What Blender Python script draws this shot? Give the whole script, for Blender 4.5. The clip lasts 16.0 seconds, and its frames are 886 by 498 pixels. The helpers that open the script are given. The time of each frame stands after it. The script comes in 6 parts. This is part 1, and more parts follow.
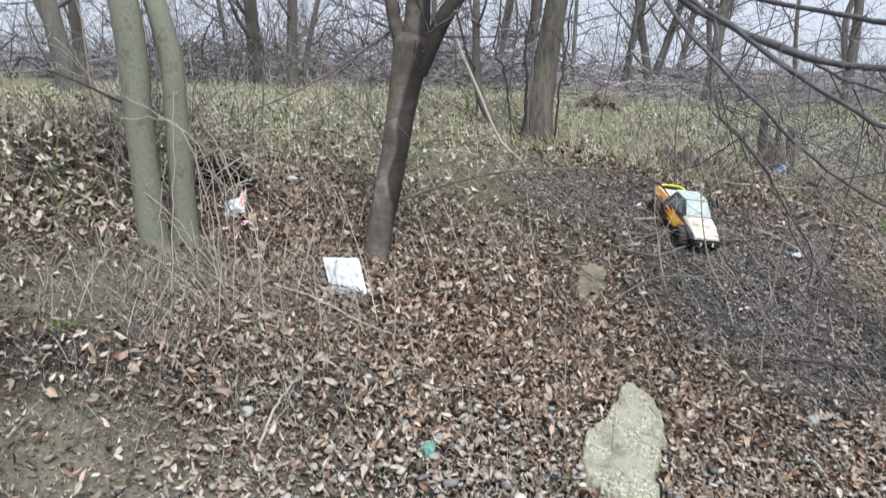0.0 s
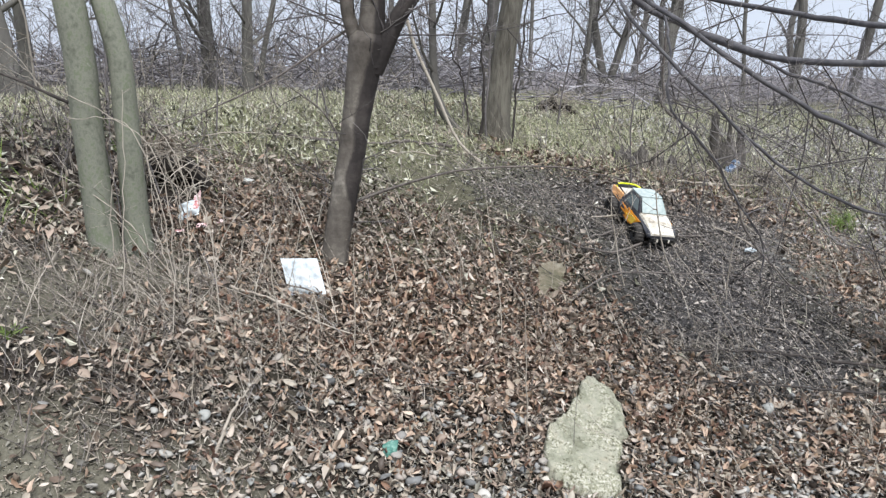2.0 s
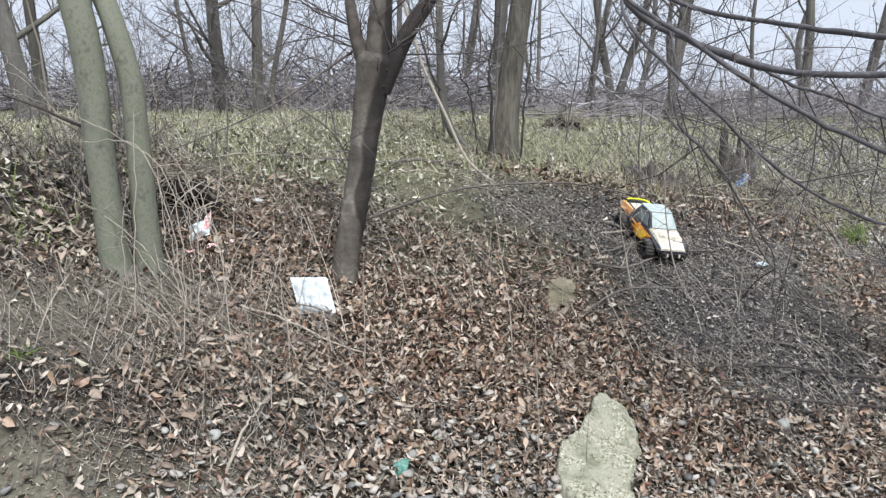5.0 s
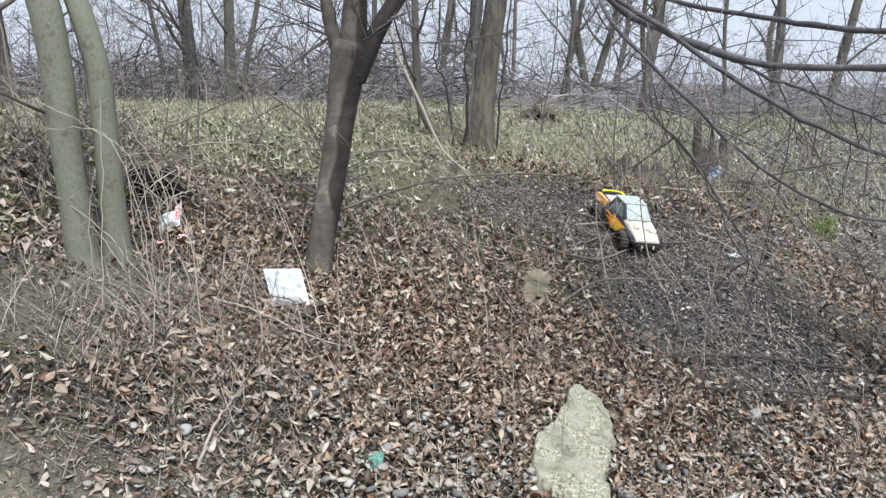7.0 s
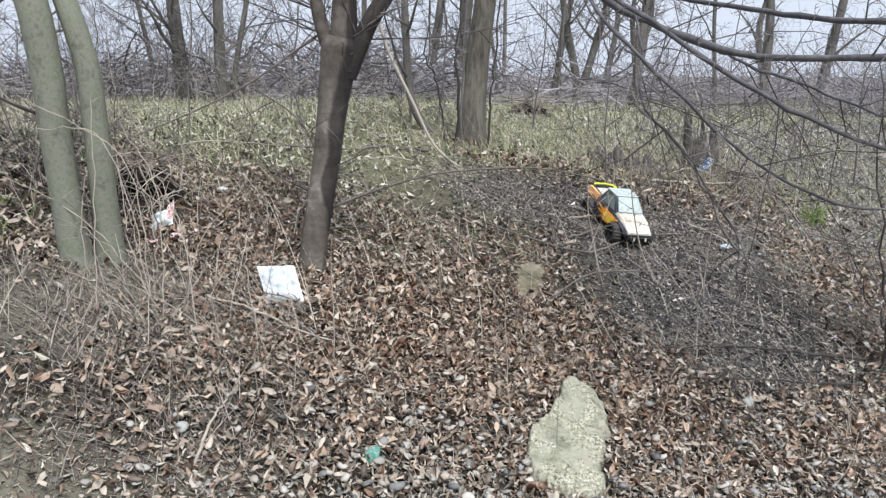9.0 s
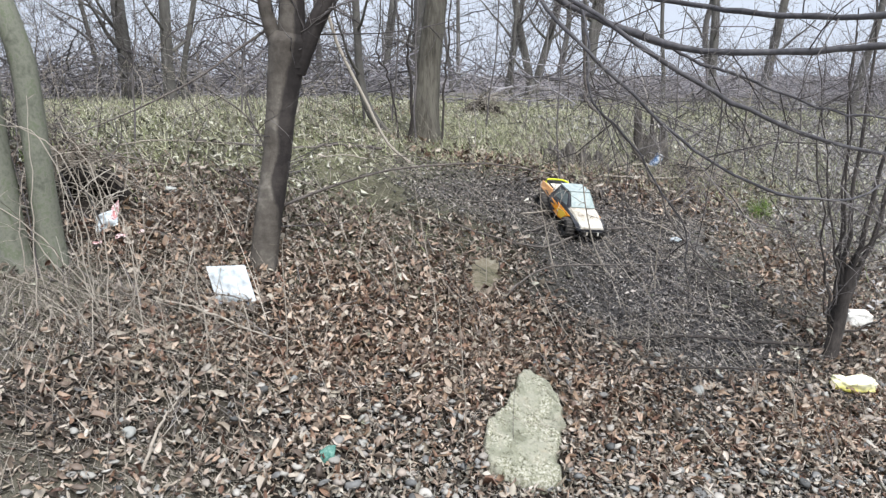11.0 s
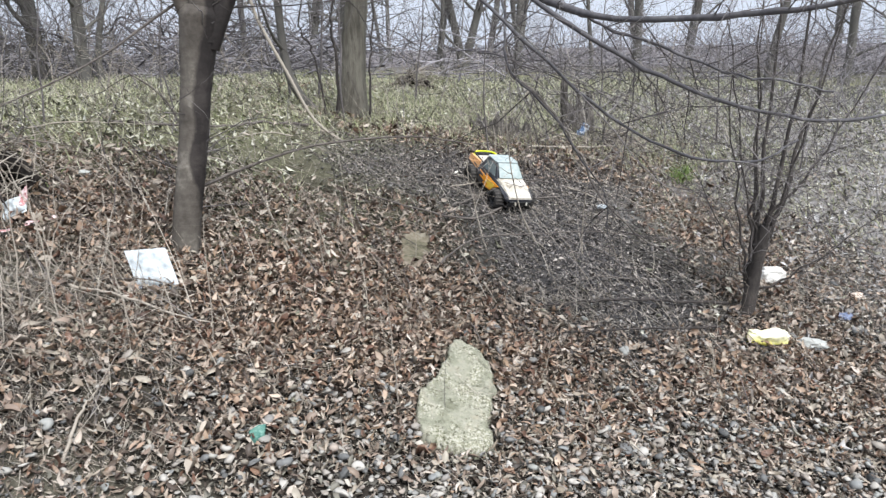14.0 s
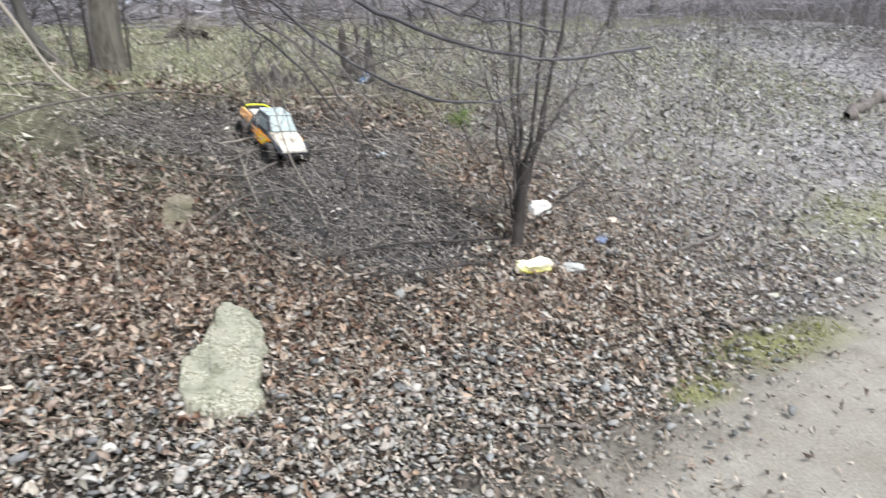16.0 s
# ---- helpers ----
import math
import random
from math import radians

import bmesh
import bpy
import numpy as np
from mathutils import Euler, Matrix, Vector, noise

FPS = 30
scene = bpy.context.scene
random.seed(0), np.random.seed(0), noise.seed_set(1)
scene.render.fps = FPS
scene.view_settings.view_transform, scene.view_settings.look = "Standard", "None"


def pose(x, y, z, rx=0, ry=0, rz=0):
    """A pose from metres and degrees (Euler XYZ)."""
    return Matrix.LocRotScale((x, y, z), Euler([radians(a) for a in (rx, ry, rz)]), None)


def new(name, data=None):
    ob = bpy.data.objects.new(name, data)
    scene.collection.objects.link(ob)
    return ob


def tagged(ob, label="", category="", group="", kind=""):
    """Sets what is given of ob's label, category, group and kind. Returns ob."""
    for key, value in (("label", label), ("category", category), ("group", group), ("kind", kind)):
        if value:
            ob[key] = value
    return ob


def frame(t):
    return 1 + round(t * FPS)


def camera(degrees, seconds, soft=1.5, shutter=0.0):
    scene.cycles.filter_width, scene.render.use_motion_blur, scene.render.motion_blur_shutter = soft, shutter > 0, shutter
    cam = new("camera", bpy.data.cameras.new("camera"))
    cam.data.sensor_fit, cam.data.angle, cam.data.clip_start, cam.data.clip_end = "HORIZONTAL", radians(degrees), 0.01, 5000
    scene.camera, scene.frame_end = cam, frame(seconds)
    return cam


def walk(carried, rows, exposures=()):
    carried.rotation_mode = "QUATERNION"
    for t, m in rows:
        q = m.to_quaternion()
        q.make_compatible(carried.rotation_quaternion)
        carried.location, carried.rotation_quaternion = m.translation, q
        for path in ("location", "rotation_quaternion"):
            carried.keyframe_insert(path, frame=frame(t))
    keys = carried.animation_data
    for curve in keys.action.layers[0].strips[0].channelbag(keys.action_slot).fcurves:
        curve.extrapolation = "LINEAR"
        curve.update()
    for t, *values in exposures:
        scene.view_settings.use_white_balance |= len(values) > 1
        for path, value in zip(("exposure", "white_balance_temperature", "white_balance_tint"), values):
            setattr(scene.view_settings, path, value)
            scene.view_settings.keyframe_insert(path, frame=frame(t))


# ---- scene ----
cam = camera(64.82, 16.0, soft=1.32, shutter=0.5)
# seconds, eye x y z, yaw, pitch, roll
PATH = [
    (0, 0.074, -0.014, 1.456, 1.38, -15.10, 1.51), 
    (0.5, 0.074, -0.015, 1.460, 1.58, -12.59, 0.85), 
    (1, 0.085, -0.019, 1.436, 1.01, -12.86, 0.38), 
    (1.5, 0.091, -0.019, 1.430, -0.56, -14.09, 0.82), 
    (2, 0.085, -0.014, 1.420, -1.85, -14.48, 1.27), 
    (2.5, 0.078, -0.000, 1.418, -0.69, -13.14, 1.49), 
    (3, 0.088, -0.012, 1.431, -0.74, -14.14, 2.21), 
    (3.2, 0.074, -0.018, 1.432, -0.58, -13.82, 2.14), 
    (5.3, 0.093, -0.016, 1.414, -0.97, -12.97, 0.29), 
    (5.5, 0.088, -0.010, 1.415, -1.09, -13.20, 0.46), 
    (6, 0.083, -0.004, 1.406, -1.23, -13.07, 0.79), 
    (6.5, 0.087, 0.005, 1.416, -2.71, -13.01, 0.90), 
    (7, 0.090, 0.007, 1.408, -3.03, -13.64, 0.93), 
    (7.5, 0.087, 0.003, 1.404, -3.55, -13.55, 0.88), 
    (8, 0.102, -0.001, 1.406, -3.68, -13.80, 0.26), 
    (8.2, 0.091, -0.007, 1.412, -3.49, -13.97, 0.25), 
    (10.3, 0.101, -0.005, 1.389, -5.03, -13.93, -0.41), 
    (10.5, 0.109, -0.007, 1.388, -5.78, -13.87, -0.50), 
    (11, 0.110, -0.002, 1.389, -7.13, -13.98, 0.04), 
    (11.5, 0.118, -0.005, 1.384, -7.73, -14.03, 0.13), 
    (12, 0.114, -0.004, 1.384, -7.65, -14.56, 0.09), 
    (12.5, 0.121, -0.011, 1.378, -7.34, -14.74, -0.26), 
    (13, 0.137, -0.013, 1.376, -9.28, -15.44, -0.87), 
    (13.5, 0.150, -0.014, 1.373, -11.04, -15.87, -0.74), 
    (14, 0.164, -0.018, 1.375, -12.17, -15.94, -0.95), 
    (14.5, 0.210, -0.035, 1.380, -13.87, -16.05, -1.29), 
    (15, 0.277, -0.060, 1.367, -17.15, -16.96, -1.38), 
    (15.5, 0.339, -0.090, 1.371, -21.66, -18.31, -1.78), 
    (16, 0.400, -0.088, 1.352, -27.20, -20.05, -1.54), 
]
EXPOSURES = [(0.0, 0.37), (13.0, 0.40), (14.3, 0.43), (16.0, 0.54)]
walk(cam, [(t, pose(x, y, z, 90 + pitch, 0, yaw) @ pose(0, 0, 0, 0, 0, roll)) for t, x, y, z, yaw, pitch, roll in PATH], EXPOSURES)

# ---- world and light: an overcast winter day ----
world = bpy.data.worlds.new("overcast_sky")
scene.world = world
world.use_nodes = True
wn, wl = world.node_tree.nodes, world.node_tree.links
sky = wn.new("ShaderNodeTexSky")
sky.sky_type, sky.sun_disc = "NISHITA", False
sky.sun_elevation, sky.sun_rotation = radians(58), radians(200)
sky.air_density, sky.dust_density = 1.0, 4.0
soft_sky = wn.new("ShaderNodeMix")
soft_sky.data_type = "RGBA"
soft_sky.inputs[0].default_value = 0.9
wl.new(sky.outputs[0], soft_sky.inputs[6])
soft_sky.inputs[7].default_value = (8.35, 9.25, 10.95, 1)
wl.new(soft_sky.outputs[2], wn["Background"].inputs[0])
wn["Background"].inputs[1].default_value = 0.074
sun_data = bpy.data.lights.new("sun", "SUN")
sun_data.energy, sun_data.angle, sun_data.color = 4.1, radians(30), (1.0, 0.995, 0.995)
sun = new("sun", sun_data)
sun.matrix_world = pose(0, 0, 30, 32, 0, 20)


# ---- materials ----
def shader(name):
    m = bpy.data.materials.new(name)
    m.use_nodes = True
    nt = m.node_tree
    return m, nt, nt.nodes["Principled BSDF"]


def node(nt, kind, **sockets):
    n = nt.nodes.new(kind)
    for key, value in sockets.items():
        n.inputs[key].default_value = value
    return n


def noise_of(nt, scale, detail=5.0, rough=0.6, stretch=None, coord="Object"):
    tc = nt.nodes.new("ShaderNodeTexCoord")
    n = node(nt, "ShaderNodeTexNoise", Scale=scale, Detail=detail, Roughness=rough)
    src = tc.outputs[coord]
    if stretch:
        mp = nt.nodes.new("ShaderNodeMapping")
        mp.inputs["Scale"].default_value = stretch
        nt.links.new(src, mp.inputs[0])
        src = mp.outputs[0]
    nt.links.new(src, n.inputs["Vector"])
    return n.outputs["Fac"]


def ramp_of(nt, fac, stops):
    r = nt.nodes.new("ShaderNodeValToRGB")
    e = r.color_ramp.elements
    while len(e) < len(stops):
        e.new(0.5)
    for el, (p, c) in zip(e, stops):
        el.position, el.color = p, (*c, 1)
    nt.links.new(fac, r.inputs[0])
    return r.outputs[0]


def mix_of(nt, fac, a, b, mode="MIX"):
    m = nt.nodes.new("ShaderNodeMix")
    m.data_type, m.blend_type = "RGBA", mode
    for sock, v in ((0, fac), (6, a), (7, b)):
        if isinstance(v, (int, float)):
            m.inputs[sock].default_value = v
        elif isinstance(v, tuple):
            m.inputs[sock].default_value = (*v, 1)
        else:
            nt.links.new(v, m.inputs[sock])
    return m.outputs[2]


def math_of(nt, op, a, b=0.0, clamp=False):
    m = nt.nodes.new("ShaderNodeMath")
    m.operation, m.use_clamp = op, clamp
    for sock, v in ((0, a), (1, b)):
        if isinstance(v, (int, float)):
            m.inputs[sock].default_value = v
        else:
            nt.links.new(v, m.inputs[sock])
    return m.outputs[0]


def bump_of(nt, bsdf, fac, strength, distance):
    b = node(nt, "ShaderNodeBump", Strength=strength, Distance=distance)
    nt.links.new(fac, b.inputs["Height"])
    nt.links.new(b.outputs[0], bsdf.inputs["Normal"])


def surface(name, stops, scale, rough=0.8, bump=0.4, fine=4.0, depth=0.004, stretch=None, island=0.0, metal=0.0, spec=0.3):
    """A material with two scales of variation; island: how far separate pieces differ."""
    m, nt, bsdf = shader(name)
    big, small = noise_of(nt, scale, stretch=stretch), noise_of(nt, scale * fine, stretch=stretch)
    fac = math_of(nt, "ADD", math_of(nt, "MULTIPLY", big, 0.6), math_of(nt, "MULTIPLY", small, 0.4))
    if island:
        geo = nt.nodes.new("ShaderNodeNewGeometry")
        fac = math_of(nt, "ADD", math_of(nt, "MULTIPLY", fac, 1 - island), math_of(nt, "MULTIPLY", geo.outputs["Random Per Island"], island))
    nt.links.new(ramp_of(nt, fac, stops), bsdf.inputs["Base Color"])
    bsdf.inputs["Roughness"].default_value, bsdf.inputs["Metallic"].default_value = rough, metal
    bsdf.inputs["Specular IOR Level"].default_value = spec
    if bump:
        bump_of(nt, bsdf, small, bump, depth)
    return m


def spread(colors, lo=0.25, hi=0.75):
    k = len(colors) - 1
    return [(lo + (hi - lo) * i / k, c) for i, c in enumerate(colors)]


def blot(nt, centre, size, soft, wobble):
    """A patch of the ground, 1 inside and 0 outside, with a ragged edge."""
    tc = nt.nodes.new("ShaderNodeTexCoord")
    mp = nt.nodes.new("ShaderNodeMapping")
    mp.inputs["Location"].default_value = (-centre[0] / size[0], -centre[1] / size[1], 0)
    mp.inputs["Scale"].default_value = (1 / size[0], 1 / size[1], 0)
    nt.links.new(tc.outputs["Object"], mp.inputs[0])
    ln = nt.nodes.new("ShaderNodeVectorMath")
    ln.operation = "LENGTH"
    nt.links.new(mp.outputs[0], ln.inputs[0])
    d = math_of(nt, "ADD", ln.outputs["Value"], math_of(nt, "MULTIPLY", math_of(nt, "SUBTRACT", noise_of(nt, 2.2), 0.5), wobble))
    mr = node(nt, "ShaderNodeMapRange")
    mr.inputs["From Min"].default_value, mr.inputs["From Max"].default_value = 1 + soft, 1 - soft
    nt.links.new(d, mr.inputs["Value"])
    return mr.outputs[0]


def below_line(nt, y0, slope, soft, wobble):
    """1 on the near side of a line across the ground, with a ragged edge."""
    tc = nt.nodes.new("ShaderNodeTexCoord")
    sep = nt.nodes.new("ShaderNodeSeparateXYZ")
    nt.links.new(tc.outputs["Object"], sep.inputs[0])
    d = math_of(nt, "SUBTRACT", math_of(nt, "ADD", math_of(nt, "MULTIPLY", sep.outputs[0], slope), y0), sep.outputs[1])
    d = math_of(nt, "ADD", d, math_of(nt, "MULTIPLY", math_of(nt, "SUBTRACT", noise_of(nt, 5.0), 0.5), wobble))
    mr = node(nt, "ShaderNodeMapRange")
    mr.inputs["From Min"].default_value, mr.inputs["From Max"].default_value = -soft, soft
    nt.links.new(d, mr.inputs["Value"])
    return mr.outputs[0]


def ground_material():
    m, nt, bsdf = shader("woodland_soil")
    grain = noise_of(nt, 60.0, 8.0, 0.7)
    soil = ramp_of(nt, noise_of(nt, 9.0, 8.0, 0.7), spread([(0.012, 0.010, 0.009), (0.026, 0.022, 0.019), (0.055, 0.047, 0.04), (0.022, 0.019, 0.016)]))
    col = mix_of(nt, 0.5, soil, ramp_of(nt, grain, spread([(0.010, 0.009, 0.008), (0.036, 0.03, 0.026), (0.11, 0.095, 0.08)])))
    moss = ramp_of(nt, noise_of(nt, 26.0, 8.0, 0.75), spread([(0.06, 0.06, 0.034), (0.19, 0.19, 0.115), (0.42, 0.41, 0.30)]))
    col = mix_of(nt, math_of(nt, "MULTIPLY", blot(nt, (0.0, 9.8), (10.5, 6.0), 0.25, 0.8), 0.85), col, moss)
    ash = ramp_of(nt, noise_of(nt, 55.0, 8.0, 0.8), spread([(0.022, 0.022, 0.024), (0.06, 0.058, 0.061), (0.13, 0.124, 0.126)]))
    for centre, size in (((1.35, 4.55), (0.75, 0.5)), ((1.75, 3.75), (0.62, 0.85)), ((1.95, 4.75), (0.5, 0.45)), ((1.75, 3.2), (0.6, 0.4))):
        col = mix_of(nt, math_of(nt, "MULTIPLY", blot(nt, centre, size, 0.75, 1.6), 0.9), col, ash)
    # the wood's far floor: dark leaf mould
    mould = ramp_of(nt, noise_of(nt, 3.0, 8.0, 0.75), spread([(0.07, 0.064, 0.067), (0.165, 0.15, 0.153), (0.31, 0.287, 0.28)]))
    far = math_of(nt, "SUBTRACT", 1.0, below_line(nt, 15.0, 0.0, 1.5, 4.0))
    col = mix_of(nt, far, col, mould)
    # dark earth blots; those by the bank's hollow paint its shadow into the soil
    dark = ramp_of(nt, grain, spread([(0.018, 0.015, 0.013), (0.05, 0.042, 0.037), (0.11, 0.095, 0.082)]))
    for centre, size in (((-1.9, 3.40), (1.0, 0.55)), ((-1.12, 3.3), (0.22, 0.16)), ((3.3, 5.3), (0.4, 0.3)), ((2.7, 5.7), (0.7, 0.35)), ((1.9, 5.75), (0.45, 0.25)), ((2.5, 4.9), (0.9, 0.4))):
        col = mix_of(nt, blot(nt, centre, size, 0.6, 1.4), col, dark)
    # pale weathered litter towards the path's far side
    side = ramp_of(nt, noise_of(nt, 22.0, 8.0, 0.75), spread([(0.15, 0.142, 0.14), (0.30, 0.288, 0.285), (0.43, 0.42, 0.415)]))
    col = mix_of(nt, math_of(nt, "MULTIPLY", blot(nt, (6.4, 5.0), (3.6, 3.4), 0.2, 0.6), 0.85), col, side)
    grit = ramp_of(nt, noise_of(nt, 70.0, 8.0, 0.75), spread([(0.20, 0.188, 0.165), (0.335, 0.318, 0.282), (0.47, 0.445, 0.395)]))
    patchy = ramp_of(nt, noise_of(nt, 4.0, 6.0, 0.7), spread([(0.68, 0.65, 0.60), (1, 1, 1)]))
    col = mix_of(nt, below_line(nt, 1.22, 0.223, 0.34, 0.6), col, mix_of(nt, 1.0, grit, patchy, "MULTIPLY"))
    verge = ramp_of(nt, noise_of(nt, 35.0, 8.0, 0.75), spread([(0.08, 0.10, 0.02), (0.20, 0.215, 0.055), (0.33, 0.32, 0.13)]))
    for centre, size in (((3.4, 2.0), (0.45, 0.14)), ((5.7, 2.85), (0.9, 0.35)), ((2.68, 1.83), (0.16, 0.08))):
        col = mix_of(nt, math_of(nt, "MULTIPLY", blot(nt, centre, size, 0.7, 2.2), 0.55), col, verge)
    for centre, size in (((-1.28, 2.42), (0.35, 0.2)), ((-0.55, 1.72), (0.4, 0.2)), ((-1.05, 1.80), (0.3, 0.2)), ((-0.95, 2.70), (0.45, 0.18))):
        col = mix_of(nt, blot(nt, centre, size, 0.6, 1.4), col, ramp_of(nt, grain, spread([(0.085, 0.081, 0.06), (0.15, 0.142, 0.11), (0.225, 0.21, 0.17)])))
    nt.links.new(col, bsdf.inputs["Base Color"])
    bsdf.inputs["Roughness"].default_value = 0.95
    bsdf.inputs["Specular IOR Level"].default_value = 0.15
    bump_of(nt, bsdf, grain, 0.9, 0.014)
    return m


def stained_foam():
    """White foam, yellowed along its underside."""
    m, nt, bsdf = shader("yellowed_foam")
    tc = nt.nodes.new("ShaderNodeTexCoord")
    sep = nt.nodes.new("ShaderNodeSeparateXYZ")
    nt.links.new(tc.outputs["Generated"], sep.inputs[0])
    grain = noise_of(nt, 30.0)
    fac = math_of(nt, "ADD", math_of(nt, "MULTIPLY", sep.outputs[2], 1.0), math_of(nt, "MULTIPLY", sep.outputs[0], 0.35))
    fac = math_of(nt, "ADD", fac, math_of(nt, "MULTIPLY", math_of(nt, "SUBTRACT", grain, 0.5), 0.5))
    nt.links.new(ramp_of(nt, fac, [(0.30, (0.80, 0.74, 0.14)), (0.55, (0.85, 0.81, 0.38)), (0.95, (0.87, 0.85, 0.62))]), bsdf.inputs["Base Color"])
    bsdf.inputs["Roughness"].default_value = 0.9
    bump_of(nt, bsdf, grain, 0.8, 0.006)
    return m


def dark_sided_bark():
    """Smooth grey-brown bark; one side painted dark, part wet streak, part the trunk's shade."""
    m, nt, bsdf = shader("stained_and_shaded_bark")
    tc = nt.nodes.new("ShaderNodeTexCoord")
    sep = nt.nodes.new("ShaderNodeSeparateXYZ")
    nt.links.new(tc.outputs["Object"], sep.inputs[0])
    big, small, ringy = noise_of(nt, 7.0, stretch=(1, 1, 0.5)), noise_of(nt, 45.0, 6.0, 0.7), noise_of(nt, 9.0, 4.0, 0.6, stretch=(0.6, 0.6, 2.2))
    fac = math_of(nt, "ADD", math_of(nt, "MULTIPLY", big, 0.5), math_of(nt, "ADD", math_of(nt, "MULTIPLY", small, 0.25), math_of(nt, "MULTIPLY", ringy, 0.25)))
    dry = ramp_of(nt, fac, spread([(0.05, 0.043, 0.036), (0.09, 0.079, 0.068), (0.14, 0.126, 0.108), (0.27, 0.25, 0.215)], 0.38, 0.66))
    wet_shaded = ramp_of(nt, fac, spread([(0.014, 0.012, 0.011), (0.028, 0.024, 0.023), (0.06, 0.052, 0.048)], 0.36, 0.64))
    # the painted streak and shade keep to one side of the leaning stem and thin out below
    side = math_of(nt, "SUBTRACT", sep.outputs[0], math_of(nt, "ADD", math_of(nt, "MULTIPLY", sep.outputs[2], 0.158), -0.392))
    side = math_of(nt, "ADD", side, math_of(nt, "MULTIPLY", math_of(nt, "SUBTRACT", big, 0.5), 0.10))
    side = math_of(nt, "ADD", side, math_of(nt, "MULTIPLY", math_of(nt, "MINIMUM", math_of(nt, "SUBTRACT", sep.outputs[2], 0.95), 0.0), 0.12))
    mr = node(nt, "ShaderNodeMapRange")
    mr.inputs["From Min"].default_value, mr.inputs["From Max"].default_value = 0.0, 0.014
    nt.links.new(side, mr.inputs["Value"])
    nt.links.new(mix_of(nt, mr.outputs[0], dry, wet_shaded), bsdf.inputs["Base Color"])
    bsdf.inputs["Roughness"].default_value = 0.8
    bsdf.inputs["Specular IOR Level"].default_value = 0.3
    bump_of(nt, bsdf, fac, 0.8, 0.012)
    return m


def lichened_slab():
    """Smooth greenish limestone with patches of fine cream and dark lichen specks."""
    m, nt, bsdf = shader("lichened_limestone")
    base = ramp_of(nt, noise_of(nt, 11.0, 6.0, 0.6), spread([(0.165, 0.168, 0.122), (0.245, 0.25, 0.19), (0.305, 0.303, 0.242), (0.33, 0.308, 0.24)], 0.34, 0.68))
    fine = noise_of(nt, 95.0, 5.0, 0.7)
    specks = ramp_of(nt, fine, [(0.38, (0.05, 0.052, 0.035)), (0.44, (0.20, 0.20, 0.13)), (0.50, (0.33, 0.325, 0.24)), (0.56, (0.47, 0.46, 0.395)), (0.66, (0.60, 0.585, 0.52))])
    where = node(nt, "ShaderNodeMapRange")
    where.inputs["From Min"].default_value, where.inputs["From Max"].default_value = 0.46, 0.56
    nt.links.new(noise_of(nt, 10.0, 4.0, 0.6, coord="Object", stretch=(1, 1, 1)), where.inputs["Value"])
    spots = ramp_of(nt, noise_of(nt, 60.0, 4.0, 0.7), [(0.36, (0.45, 0.44, 0.40)), (0.43, (1, 1, 1)), (0.60, (1, 1, 1)), (0.66, (1.25, 1.24, 1.2))])
    col = mix_of(nt, 1.0, mix_of(nt, math_of(nt, "MULTIPLY", where.outputs[0], 0.7), base, specks), spots, "MULTIPLY")
    nt.links.new(col, bsdf.inputs["Base Color"])
    bsdf.inputs["Roughness"].default_value = 0.9
    bsdf.inputs["Specular IOR Level"].default_value = 0.25
    bump_of(nt, bsdf, fine, 0.9, 0.006)
    return m


